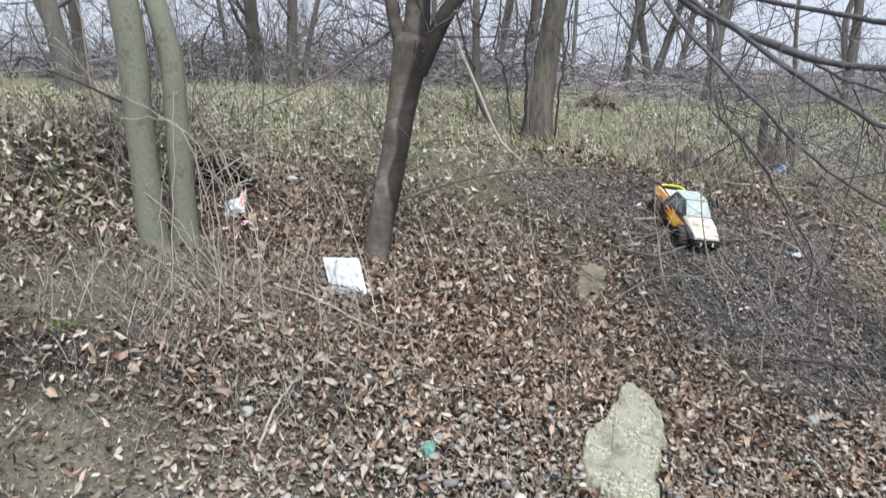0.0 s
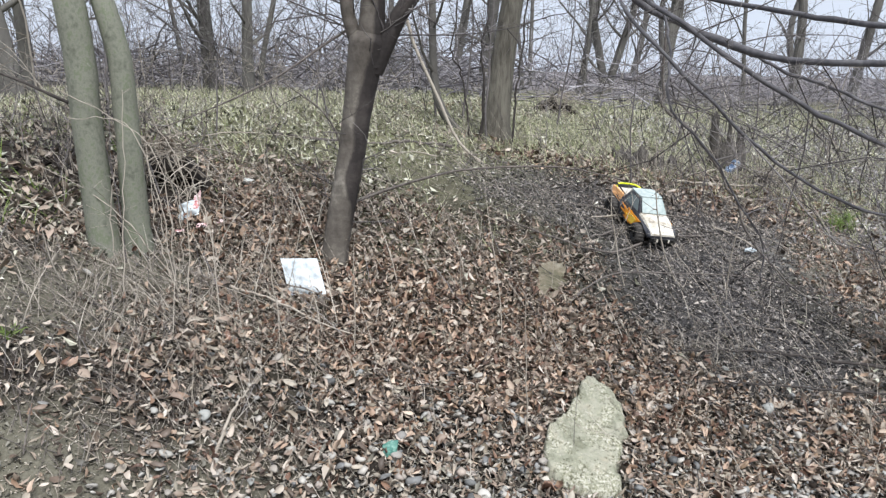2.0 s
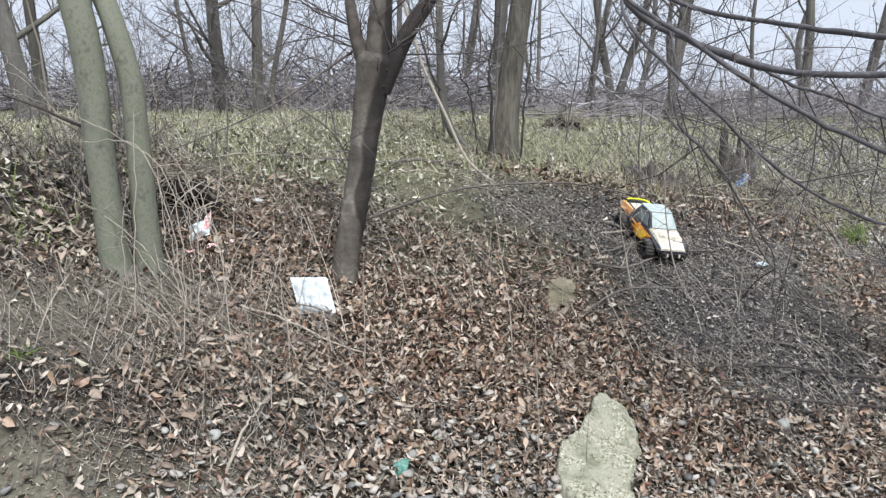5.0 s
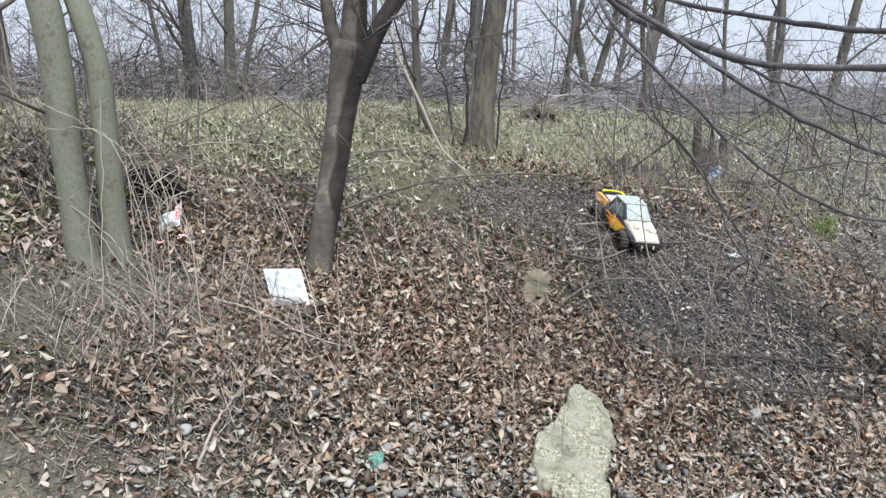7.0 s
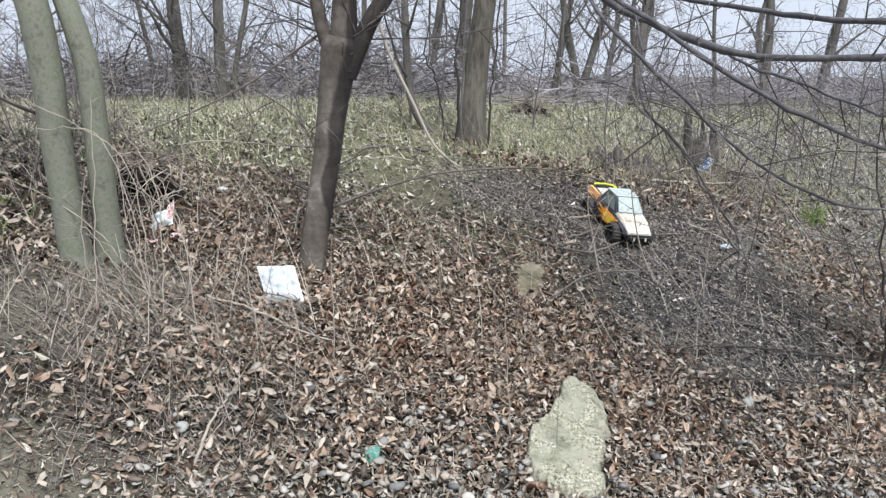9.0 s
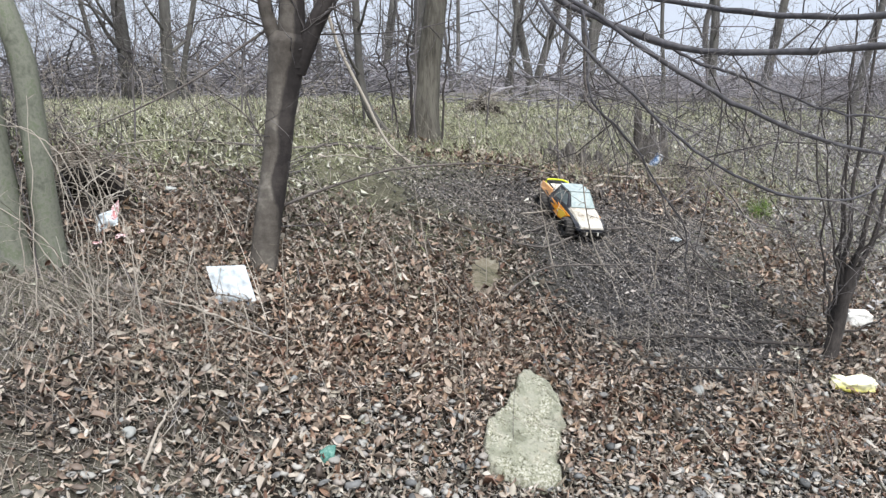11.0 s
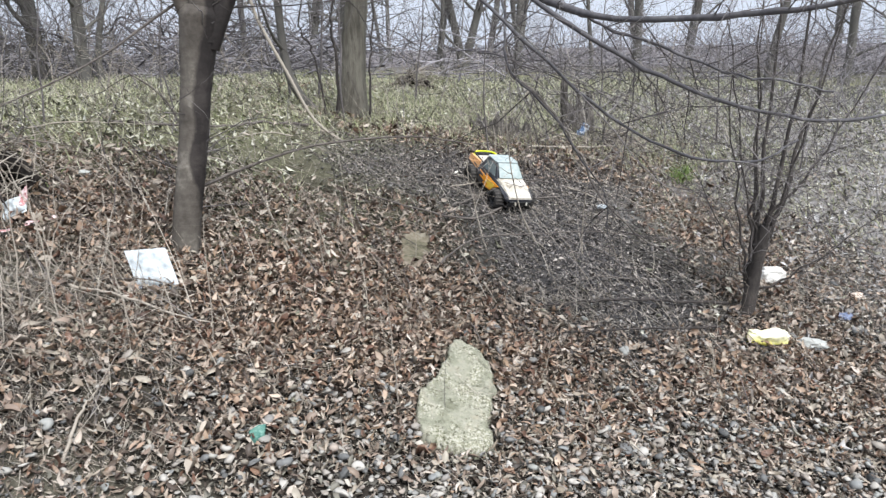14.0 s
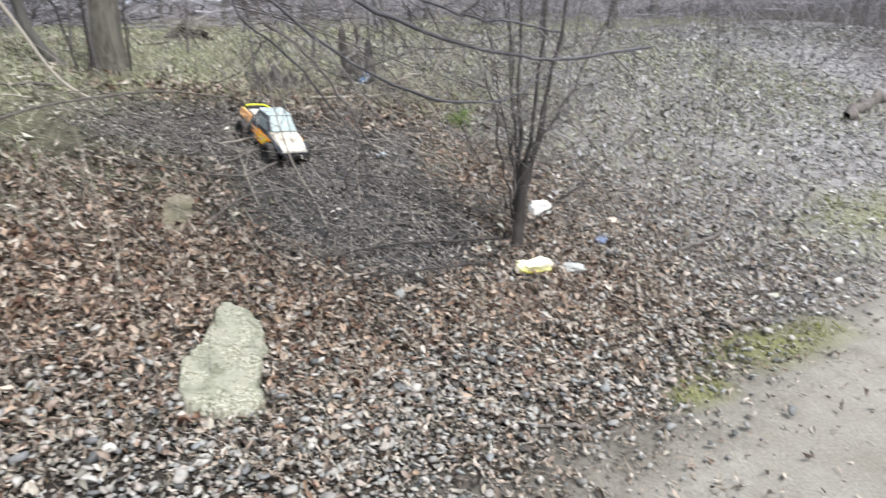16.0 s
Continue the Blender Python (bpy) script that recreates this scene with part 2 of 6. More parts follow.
MAT = {
    "ground": ground_material(),
    "leaf": surface("dead_leaf", [(0.06, (0.020, 0.016, 0.012)), (0.18, (0.095, 0.074, 0.060)), (0.34, (0.215, 0.162, 0.128)), (0.46, (0.22, 0.19, 0.147)), (0.60, (0.335, 0.262, 0.212)), (0.72, (0.33, 0.30, 0.245)), (0.86, (0.44, 0.38, 0.325)), (0.97, (0.54, 0.49, 0.43))], 30, 0.48, 0.3, 5, 0.001, island=0.85, spec=0.32),
    "red_leaf": surface("russet_leaf", [(0.08, (0.045, 0.027, 0.020)), (0.32, (0.19, 0.110, 0.078)), (0.5, (0.25, 0.178, 0.118)), (0.7, (0.35, 0.25, 0.187)), (0.94, (0.51, 0.42, 0.335))], 30, 0.48, 0.3, 5, 0.001, island=0.85, spec=0.32),
    "pale_leaf": surface("bleached_leaf", [(0.06, (0.08, 0.08, 0.055)), (0.35, (0.27, 0.27, 0.20)), (0.65, (0.44, 0.435, 0.35)), (0.94, (0.66, 0.65, 0.56))], 30, 0.55, 0.3, 5, 0.001, island=0.85, spec=0.32),
    "debris": surface("grey_leaf_debris", [(0.06, (0.025, 0.023, 0.023)), (0.35, (0.10, 0.092, 0.088)), (0.65, (0.23, 0.205, 0.188)), (0.95, (0.50, 0.455, 0.41))], 30, 0.6, 0.3, 5, 0.001, island=0.85, spec=0.4),
    "grey_leaf": surface("weathered_grey_leaf", [(0.06, (0.10, 0.092, 0.09)), (0.3, (0.25, 0.235, 0.23)), (0.55, (0.36, 0.345, 0.34)), (0.75, (0.43, 0.42, 0.415)), (0.94, (0.54, 0.535, 0.53))], 30, 0.5, 0.3, 5, 0.001, island=0.85, spec=0.32),
    "chip": surface("weathered_leaf_and_chip", [(0.06, (0.06, 0.056, 0.047)), (0.3, (0.15, 0.142, 0.118)), (0.55, (0.25, 0.237, 0.196)), (0.75, (0.32, 0.27, 0.215)), (0.94, (0.48, 0.455, 0.40))], 30, 0.55, 0.3, 5, 0.001, island=0.85, spec=0.32),
    "moss": surface("bright_moss", [(0.1, (0.09, 0.10, 0.03)), (0.5, (0.19, 0.20, 0.07)), (0.9, (0.34, 0.33, 0.16))], 20, 0.9, 0, island=0.7),
    "grass": surface("thin_grass", [(0.1, (0.08, 0.10, 0.04)), (0.3, (0.25, 0.275, 0.14)), (0.6, (0.47, 0.475, 0.31)), (0.95, (0.66, 0.645, 0.50))], 8, 0.8, 0, island=0.8),
    "stone": surface("gravel_stone", [(0.08, (0.075, 0.077, 0.076)), (0.20, (0.17, 0.172, 0.17)), (0.32, (0.30, 0.27, 0.235)), (0.44, (0.21, 0.222, 0.222)), (0.56, (0.35, 0.29, 0.245)), (0.68, (0.28, 0.29, 0.275)), (0.82, (0.37, 0.345, 0.31)), (0.95, (0.46, 0.445, 0.41))], 40, 0.6, 0.4, 4, 0.002, island=0.85),
    "clinker": surface("charred_grit", [(0.1, (0.03, 0.03, 0.03)), (0.4, (0.11, 0.106, 0.105)), (0.75, (0.25, 0.24, 0.228)), (0.95, (0.50, 0.48, 0.45))], 40, 0.7, 0.3, 4, 0.002, island=0.85),
    "bark": dark_sided_bark(),
    "rough_bark": surface("ridged_brown_bark", spread([(0.04, 0.036, 0.03), (0.09, 0.083, 0.068), (0.16, 0.15, 0.125), (0.12, 0.128, 0.09)]), 12, 0.95, 1.0, 4, 0.02, stretch=(1, 1, 0.18)),
    "green_bark": surface("mossy_grey_bark", spread([(0.09, 0.096, 0.073), (0.135, 0.143, 0.112), (0.18, 0.186, 0.15), (0.13, 0.15, 0.098), (0.23, 0.234, 0.20)], 0.30, 0.72), 16, 0.9, 0.5, 4, 0.006, stretch=(1, 1, 0.8)),
    "dark_bark": surface("dark_bark", spread([(0.02, 0.018, 0.017), (0.05, 0.044, 0.041), (0.115, 0.10, 0.09)]), 10, 0.9, 0.9, 5, 0.01, stretch=(1, 1, 0.4)),
    # a paler, greyer bark, mostly for the trees further back
    "far_bark": surface("grey_far_bark", spread([(0.06, 0.056, 0.052), (0.115, 0.11, 0.10), (0.19, 0.183, 0.165)]), 6, 0.95, 0.5, 5, 0.01, stretch=(1, 1, 0.3)),
    "twig": surface("bare_twig", [(0.1, (0.026, 0.023, 0.023)), (0.5, (0.095, 0.086, 0.085)), (0.9, (0.30, 0.28, 0.275))], 12, 0.9, 0, island=0.6),
    # paler lilac copy of the twig colours: distance haze put into the colour
    "far_twig": surface("hazed_far_twig", [(0.1, (0.06, 0.056, 0.063)), (0.5, (0.21, 0.198, 0.212)), (0.9, (0.48, 0.465, 0.485))], 6, 0.95, 0, island=0.6),
    "bough": surface("smooth_grey_bough", spread([(0.032, 0.031, 0.035), (0.08, 0.078, 0.085), (0.17, 0.165, 0.17)]), 14, 0.7, 0.5, 5, 0.003),
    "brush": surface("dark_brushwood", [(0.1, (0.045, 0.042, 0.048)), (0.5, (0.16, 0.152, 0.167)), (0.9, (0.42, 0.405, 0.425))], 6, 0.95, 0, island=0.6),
    "tuft": surface("fresh_grass", [(0.1, (0.05, 0.08, 0.02)), (0.5, (0.11, 0.17, 0.04)), (0.9, (0.24, 0.29, 0.09))], 12, 0.6, 0, island=0.6),
    "stalk": surface("dry_stalk", [(0.1, (0.16, 0.138, 0.115)), (0.5, (0.315, 0.28, 0.235)), (0.9, (0.50, 0.46, 0.40))], 12, 0.85, 0, island=0.7),
    "rock": lichened_slab(),
    "moss_rock": surface("mossy_boulder", spread([(0.05, 0.048, 0.03), (0.13, 0.12, 0.08), (0.19, 0.165, 0.12), (0.27, 0.25, 0.20)], 0.33, 0.67), 8, 0.95, 0.8, 5, 0.01),
    "plastic": surface("white_plastic_film", [(0.34, (0.30, 0.35, 0.38)), (0.45, (0.42, 0.47, 0.50)), (0.62, (0.56, 0.60, 0.62))], 14, 0.35, 0.3, 4, 0.003, spec=0.5),
    "blue_print": surface("pale_blue_print", spread([(0.36, 0.44, 0.58), (0.52, 0.60, 0.70)]), 20, 0.4, 0.2),
    "red_print": surface("red_packet_print", [(0.36, (0.24, 0.06, 0.06)), (0.44, (0.42, 0.17, 0.17)), (0.50, (0.56, 0.36, 0.36)), (0.58, (0.66, 0.57, 0.57))], 34, 0.4, 0.3, 4, 0.003),
    "blue_can": surface("blue_printed_metal", [(0.38, (0.05, 0.09, 0.20)), (0.50, (0.15, 0.24, 0.38)), (0.56, (0.58, 0.63, 0.70))], 18, 0.35, 0.3, 4, 0.003, metal=0.3),
    "foam": surface("white_foam", spread([(0.66, 0.65, 0.60), (0.80, 0.79, 0.75), (0.88, 0.87, 0.84)]), 30, 0.9, 0.8, 3, 0.006),
    "yellow_foam": stained_foam(),
    "blue_scrap": surface("faded_blue_plastic", spread([(0.10, 0.13, 0.22), (0.22, 0.26, 0.36)]), 20, 0.5, 0.4),
    "orange_scrap": surface("faded_orange_paper", spread([(0.42, 0.25, 0.17), (0.60, 0.48, 0.40), (0.70, 0.66, 0.60)]), 16, 0.8, 0.3),
    "grey_scrap": surface("grey_crumpled_plastic", spread([(0.30, 0.31, 0.29), (0.42, 0.43, 0.41), (0.55, 0.55, 0.53)]), 22, 0.6, 0.5, 4, 0.004),
    "green_glass": surface("teal_bottle_glass", spread([(0.018, 0.07, 0.055), (0.06, 0.17, 0.135), (0.22, 0.37, 0.31)]), 26, 0.15, 0.1, spec=0.6),
    "wood": surface("rotten_wood", spread([(0.018, 0.016, 0.014), (0.085, 0.077, 0.068), (0.20, 0.185, 0.165)], 0.34, 0.66), 30, 0.95, 1.0, 4, 0.015, stretch=(1, 1, 0.14)),
    # bare earth, coloured darker to put the hollows' shade into it
    "earth": surface("shade_darkened_earth", spread([(0.012, 0.010, 0.009), (0.03, 0.025, 0.022), (0.065, 0.055, 0.046)]), 14, 1.0, 1.0, 4, 0.012),
    "stick": surface("fallen_stick_bark", spread([(0.06, 0.05, 0.046), (0.13, 0.115, 0.105), (0.24, 0.215, 0.19)]), 18, 0.9, 0.8, 4, 0.006),
    "shell_white": surface("scuffed_white_body_paint", [(0.36, (0.15, 0.12, 0.09)), (0.45, (0.42, 0.38, 0.31)), (0.53, (0.56, 0.53, 0.47)), (0.66, (0.66, 0.64, 0.59))], 12, 0.45, 0.15, 6, 0.002, spec=0.5),
    "shell_black": surface("scuffed_black_body_paint", spread([(0.012, 0.013, 0.018), (0.03, 0.032, 0.04), (0.10, 0.10, 0.11)]), 20, 0.4, 0.1, 4, 0.001, spec=0.5),
    "flame_orange": surface("orange_flame_decal", spread([(0.78, 0.24, 0.015), (0.88, 0.40, 0.03)]), 20, 0.4, 0),
    "flame_yellow": surface("yellow_flame_decal", spread([(0.85, 0.50, 0.04), (0.90, 0.66, 0.10)]), 20, 0.4, 0),
    "dusty_orange": surface("dusty_orange_paint", spread([(0.55, 0.26, 0.10), (0.66, 0.36, 0.16), (0.60, 0.45, 0.33)]), 14, 0.5, 0.1, 4, 0.001),
    "lime": surface("lime_yellow_plastic", spread([(0.58, 0.66, 0.02), (0.72, 0.78, 0.04)]), 14, 0.4, 0),
    "rubber": surface("dusty_tyre_rubber", spread([(0.022, 0.021, 0.02), (0.05, 0.047, 0.044), (0.12, 0.11, 0.10)]), 24, 0.9, 0.5, 4, 0.003),
    "chassis": surface("black_plastic", spread([(0.012, 0.012, 0.012), (0.03, 0.03, 0.03)]), 20, 0.6, 0.2),
    "screen": surface("milky_clear_window", spread([(0.20, 0.27, 0.25), (0.36, 0.42, 0.41), (0.52, 0.56, 0.55)]), 10, 0.12, 0, spec=0.7),
    "tint": surface("tinted_side_window", spread([(0.06, 0.08, 0.08), (0.15, 0.18, 0.18)]), 12, 0.12, 0, spec=0.7),
    "chrome": surface("grey_metal", spread([(0.4, 0.4, 0.4), (0.6, 0.6, 0.6)]), 20, 0.35, 0, metal=0.8),
}


# ---- building helpers ----
rng = np.random.default_rng(7)


def height(x, y):
    """Height of the ground: a bank that rises from the path, then levels out."""
    x, y = np.asarray(x, float), np.asarray(y, float)
    a = 4.0 * np.tanh((x - 0.8) / 4.0)
    b = y - 2.0
    c = 5.6 - np.log1p(np.exp(np.clip((5.6 - b) * 1.6, -40, 40))) / 1.6   # soft minimum of b and 5.6
    z = -0.086 - 0.24 * a + 0.372 * c + 0.013 * a * a + 0.021 * a * c - 0.032 * c * c
    z = z + 0.03 * np.clip(b - 6.0, 0, 14)
    z = z + 0.30 * np.exp(-(((x + 1.95) / 0.55) ** 2 + ((y - 3.75) / 0.38) ** 2))   # the hollow's bank
    top = 1.03
    z = top - np.log1p(np.exp(np.clip((top - z) * 20.0, -40, 40))) / 20.0   # the wood's level floor
    floor = -0.42 + 0.02 * (1.5 - y)
    z = floor + np.log1p(np.exp(np.clip((z - floor) * 9.0, -40, 40))) / 9.0
    far = np.clip((np.hypot(x, y) - 26) / 60, 0, 1)
    return z * (1 - far) + 1.2 * far


def put_mesh(name, verts, faces, material, parent=None, label="", smooth=True):
    """One mesh object out of vertices and faces (each face array has one face size)."""
    me = bpy.data.meshes.new(name)
    faces = [np.asarray(f, int) for f in (faces if isinstance(faces, (list, tuple)) else [faces])]
    faces = [f for f in faces if len(f)]
    me.vertices.add(len(verts))
    me.vertices.foreach_set("co", np.asarray(verts, np.float32).ravel())
    sizes = np.concatenate([np.full(len(f), f.shape[1]) for f in faces])
    me.loops.add(int(sizes.sum()))
    me.loops.foreach_set("vertex_index", np.concatenate([f.ravel() for f in faces]).astype(np.int32))
    me.polygons.add(len(sizes))
    me.polygons.foreach_set("loop_start", np.r_[0, np.cumsum(sizes)[:-1]].astype(np.int32))
    me.polygons.foreach_set("loop_total", sizes.astype(np.int32))
    me.polygons.foreach_set("use_smooth", np.full(len(sizes), smooth))
    me.update(calc_edges=True)
    me.validate()
    me.materials.append(material)
    ob = new(name, me)
    if parent:
        ob.parent = parent
    if label:
        ob["label"] = label
    return ob


def joined(ob):
    """Marks a part of many fine pieces."""
    if ob:
        ob["kind"] = "stuff"
    return ob


def part(name, bm, material, parent=None, label="", smooth=False):
    me = bpy.data.meshes.new(name)
    bmesh.ops.recalc_face_normals(bm, faces=bm.faces)
    for f in bm.faces:
        f.smooth = smooth
    bm.to_mesh(me)
    bm.free()
    me.materials.append(material)
    ob = new(name, me)
    if parent:
        ob.parent = parent
    if label:
        ob["label"] = label
    return ob


class Tubes:
    """Collects tapered tubes along lines of points, as one mesh."""

    def __init__(self, sides=3):
        self.v, self.f, self.n, self.sides = [], [], 0, sides

    def add(self, points, radii, lumps=0.0):
        p = np.asarray(points, float)
        r = np.broadcast_to(np.asarray(radii, float), len(p))
        t = np.gradient(p, axis=0)
        t /= np.linalg.norm(t, axis=1, keepdims=True) + 1e-9
        ref = np.array([1.0, 0.1, 0.05]) if abs(t[0, 0]) < 0.8 else np.array([0.05, 1.0, 0.1])
        u = np.cross(t, ref)
        u /= np.linalg.norm(u, axis=1, keepdims=True) + 1e-9
        w = np.cross(t, u)
        s = self.sides
        a = np.arange(s) * 2 * np.pi / s
        rr = r[:, None] * (1 + lumps * (rng.random((len(p), s)) - 0.5))
        ring = p[:, None] + rr[..., None] * (np.cos(a)[None, :, None] * u[:, None] + np.sin(a)[None, :, None] * w[:, None])
        self.v.append(ring.reshape(-1, 3))
        i = np.arange(len(p) - 1)[:, None] * s + np.arange(s)
        j = np.arange(len(p) - 1)[:, None] * s + (np.arange(s) + 1) % s
        self.f.append(np.stack([i, j, j + s, i + s], -1).reshape(-1, 4) + self.n)
        self.n += len(p) * s

    def add_many(self, p, r):
        """Many tubes at once: points (n, k, 3), radii (n, k)."""
        n, k, _ = p.shape
        t = np.gradient(p, axis=1)
        t /= np.linalg.norm(t, axis=2, keepdims=True) + 1e-9
        ref = np.where(np.abs(t[:, :1, :1]) < 0.8, np.array([1.0, 0.1, 0.05]), np.array([0.05, 1.0, 0.1]))
        u = np.cross(t, np.broadcast_to(ref, t.shape))
        u /= np.linalg.norm(u, axis=2, keepdims=True) + 1e-9
        w = np.cross(t, u)
        s = self.sides
        a = np.arange(s) * 2 * np.pi / s
        ring = p[:, :, None] + r[:, :, None, None] * (np.cos(a)[:, None] * u[:, :, None] + np.sin(a)[:, None] * w[:, :, None])
        self.v.append(ring.reshape(-1, 3))
        i = np.arange(k - 1)[:, None] * s + np.arange(s)
        j = np.arange(k - 1)[:, None] * s + (np.arange(s) + 1) % s
        f = np.stack([i, j, j + s, i + s], -1).reshape(-1, 4)
        self.f.append((f[None] + (np.arange(n) * k * s)[:, None, None]).reshape(-1, 4) + self.n)
        self.n += n * k * s

    def mesh(self, name, material, parent=None, label=""):
        if not self.v:
            return None
        return put_mesh(name, np.concatenate(self.v), np.concatenate(self.f), material, parent, label)


def curve_points(ctrl, n):
    """A smooth line through control points."""
    c = np.asarray(ctrl, float)
    k = np.linspace(0, len(c) - 1, n)
    c = np.vstack([2 * c[0] - c[1], c, 2 * c[-1] - c[-2]])
    i = np.minimum(k.astype(int), len(c) - 4)
    f = (k - i)[:, None]
    a, b, d, e = c[i], c[i + 1], c[i + 2], c[i + 3]
    return 0.5 * (2 * b + (d - a) * f + (2 * a - 5 * b + 4 * d - e) * f ** 2 + (3 * b - a - 3 * d + e) * f ** 3)


def wander(start, way, length, n, bend, lift=0.0):
    """A line that wanders off from start."""
    p = [np.asarray(start, float)]
    d = np.asarray(way, float) / (np.linalg.norm(way) + 1e-9)
    for _ in range(n - 1):
        d = d + rng.normal(0, bend, 3) + np.array([0, 0, lift])
        d /= np.linalg.norm(d)
        p.append(p[-1] + d * length / (n - 1))
    return np.array(p)


def wander_many(start, way, length, n, bend, lift=0.0):
    """Many wandering lines at once: (count, n, 3)."""
    d = way / (np.linalg.norm(way, axis=1, keepdims=True) + 1e-9)
    p = [start]
    for _ in range(n - 1):
        d = d + rng.normal(0, bend, d.shape) + np.array([0, 0, lift])
        d /= np.linalg.norm(d, axis=1, keepdims=True)
        p.append(p[-1] + d * (length / (n - 1))[:, None])
    return np.stack(p, 1)


def twigs_on(tubes, line, count, length, radius, depth=1, lo=0.2, lift=0.03, bend=0.16, n=6):
    """Side twigs along one line or many, with twigs of their own."""
    lines = np.asarray(line, float)
    lines = lines[None] if lines.ndim == 2 else lines
    m, k = lines.shape[:2]
    own = np.repeat(np.arange(m), count)
    length, radius = np.broadcast_to(length, m)[own], np.broadcast_to(radius, m)[own]
    q = lo + (1 - lo) * rng.random(len(own))
    i = np.minimum((q * (k - 1)).astype(int), k - 2)
    a, b = lines[own, i], lines[own, i + 1]
    base = a + (q * (k - 1) - i)[:, None] * (b - a)
    along = (b - a) / (np.linalg.norm(b - a, axis=1, keepdims=True) + 1e-9)
    side = rng.normal(0, 1, along.shape)
    side -= (side * along).sum(1, keepdims=True) * along
    side /= np.linalg.norm(side, axis=1, keepdims=True) + 1e-9
    size = length * (0.35 + 1.0 * rng.random(len(own))) * (1.1 - 0.5 * q)
    t = wander_many(base, along * 0.55 + side, size, n, bend, lift)
    tubes.add_many(t, radius[:, None] * np.linspace(1, 0.35, n))
    if depth > 1:
        twigs_on(tubes, t, 4, size * 0.5, radius * 0.6, depth - 1, 0.15, lift, bend, max(4, n - 1))


# ---- ground ----
def build_ground():
    def axis(lo, hi, fine_lo, fine_hi, step, grow):
        a = list(np.arange(fine_lo, fine_hi, step))
        s = step
        while a[-1] < hi:
            s *= grow
            a.append(a[-1] + s)
        b, s = [], step
        x = fine_lo
        while x > lo:
            s *= grow
            x -= s
            b.append(x)
        return np.array(b[::-1] + a)
    xs, ys = axis(-160, 160, -2.6, 5.0, 0.06, 1.09), axis(-60, 240, 1.0, 7.0, 0.06, 1.09)
    gx, gy = np.meshgrid(xs, ys)
    z = height(gx, gy) + roughness(gx, gy)
    v = np.stack([gx, gy, z], -1).reshape(-1, 3)
    w = len(xs)
    i = (np.arange(len(ys) - 1)[:, None] * w + np.arange(w - 1)).ravel()
    g = put_mesh("ground", v, np.stack([i, i + 1, i + 1 + w, i + w], -1), MAT["ground"])
    tagged(g, "brown woodland soil with a dark ash patch and a grey gravel path", "ground", kind="structure")


def roughness(x, y):
    """Small humps and hollows of the ground."""
    z = 0.012 * np.sin(5.1 * x + 1.3 * np.sin(3.3 * y)) * np.sin(4.3 * y + 0.7) + 0.006 * np.sin(13 * x + 2 * np.sin(7 * y)) * np.sin(11 * y + 3)
    z = z + 0.02 * np.sin(1.7 * x + 0.4) * np.sin(1.9 * y)
    flat = np.clip((y - 1.6) / 0.5, 0.15, 1)
    return z * flat


def surface_z(x, y):
    return height(x, y) + roughness(x, y)


build_ground()


# ---- leaf litter, gravel, grass ----
def turned(template, count, tilt, spin=None):
    """count copies of template (k, 3), each spun and tilted at random: (count, k, 3)."""
    a = rng.random(count) * 2 * np.pi if spin is None else spin
    ca, sa = np.cos(a), np.sin(a)
    b, c = rng.normal(0, tilt, count), rng.normal(0, tilt, count)
    rz = np.zeros((count, 3, 3)); rz[:, 0, 0] = ca; rz[:, 0, 1] = -sa; rz[:, 1, 0] = sa; rz[:, 1, 1] = ca; rz[:, 2, 2] = 1
    rx = np.zeros((count, 3, 3)); rx[:, 0, 0] = 1; rx[:, 1, 1] = np.cos(b); rx[:, 1, 2] = -np.sin(b); rx[:, 2, 1] = np.sin(b); rx[:, 2, 2] = np.cos(b)
    ry = np.zeros((count, 3, 3)); ry[:, 1, 1] = 1; ry[:, 0, 0] = np.cos(c); ry[:, 0, 2] = np.sin(c); ry[:, 2, 0] = -np.sin(c); ry[:, 2, 2] = np.cos(c)
    m = rx @ ry @ rz
    return np.einsum("nij,nkj->nki", m, template)


PLAIN_FACES = ([(0, 2, 1), (0, 3, 2), (1, 2, 4), (2, 3, 4)],)
LEAF_FACES = ([(0, 2, 1), (0, 3, 2), (4, 5, 7), (5, 6, 7)], [(1, 2, 5, 4), (2, 3, 6, 5)])


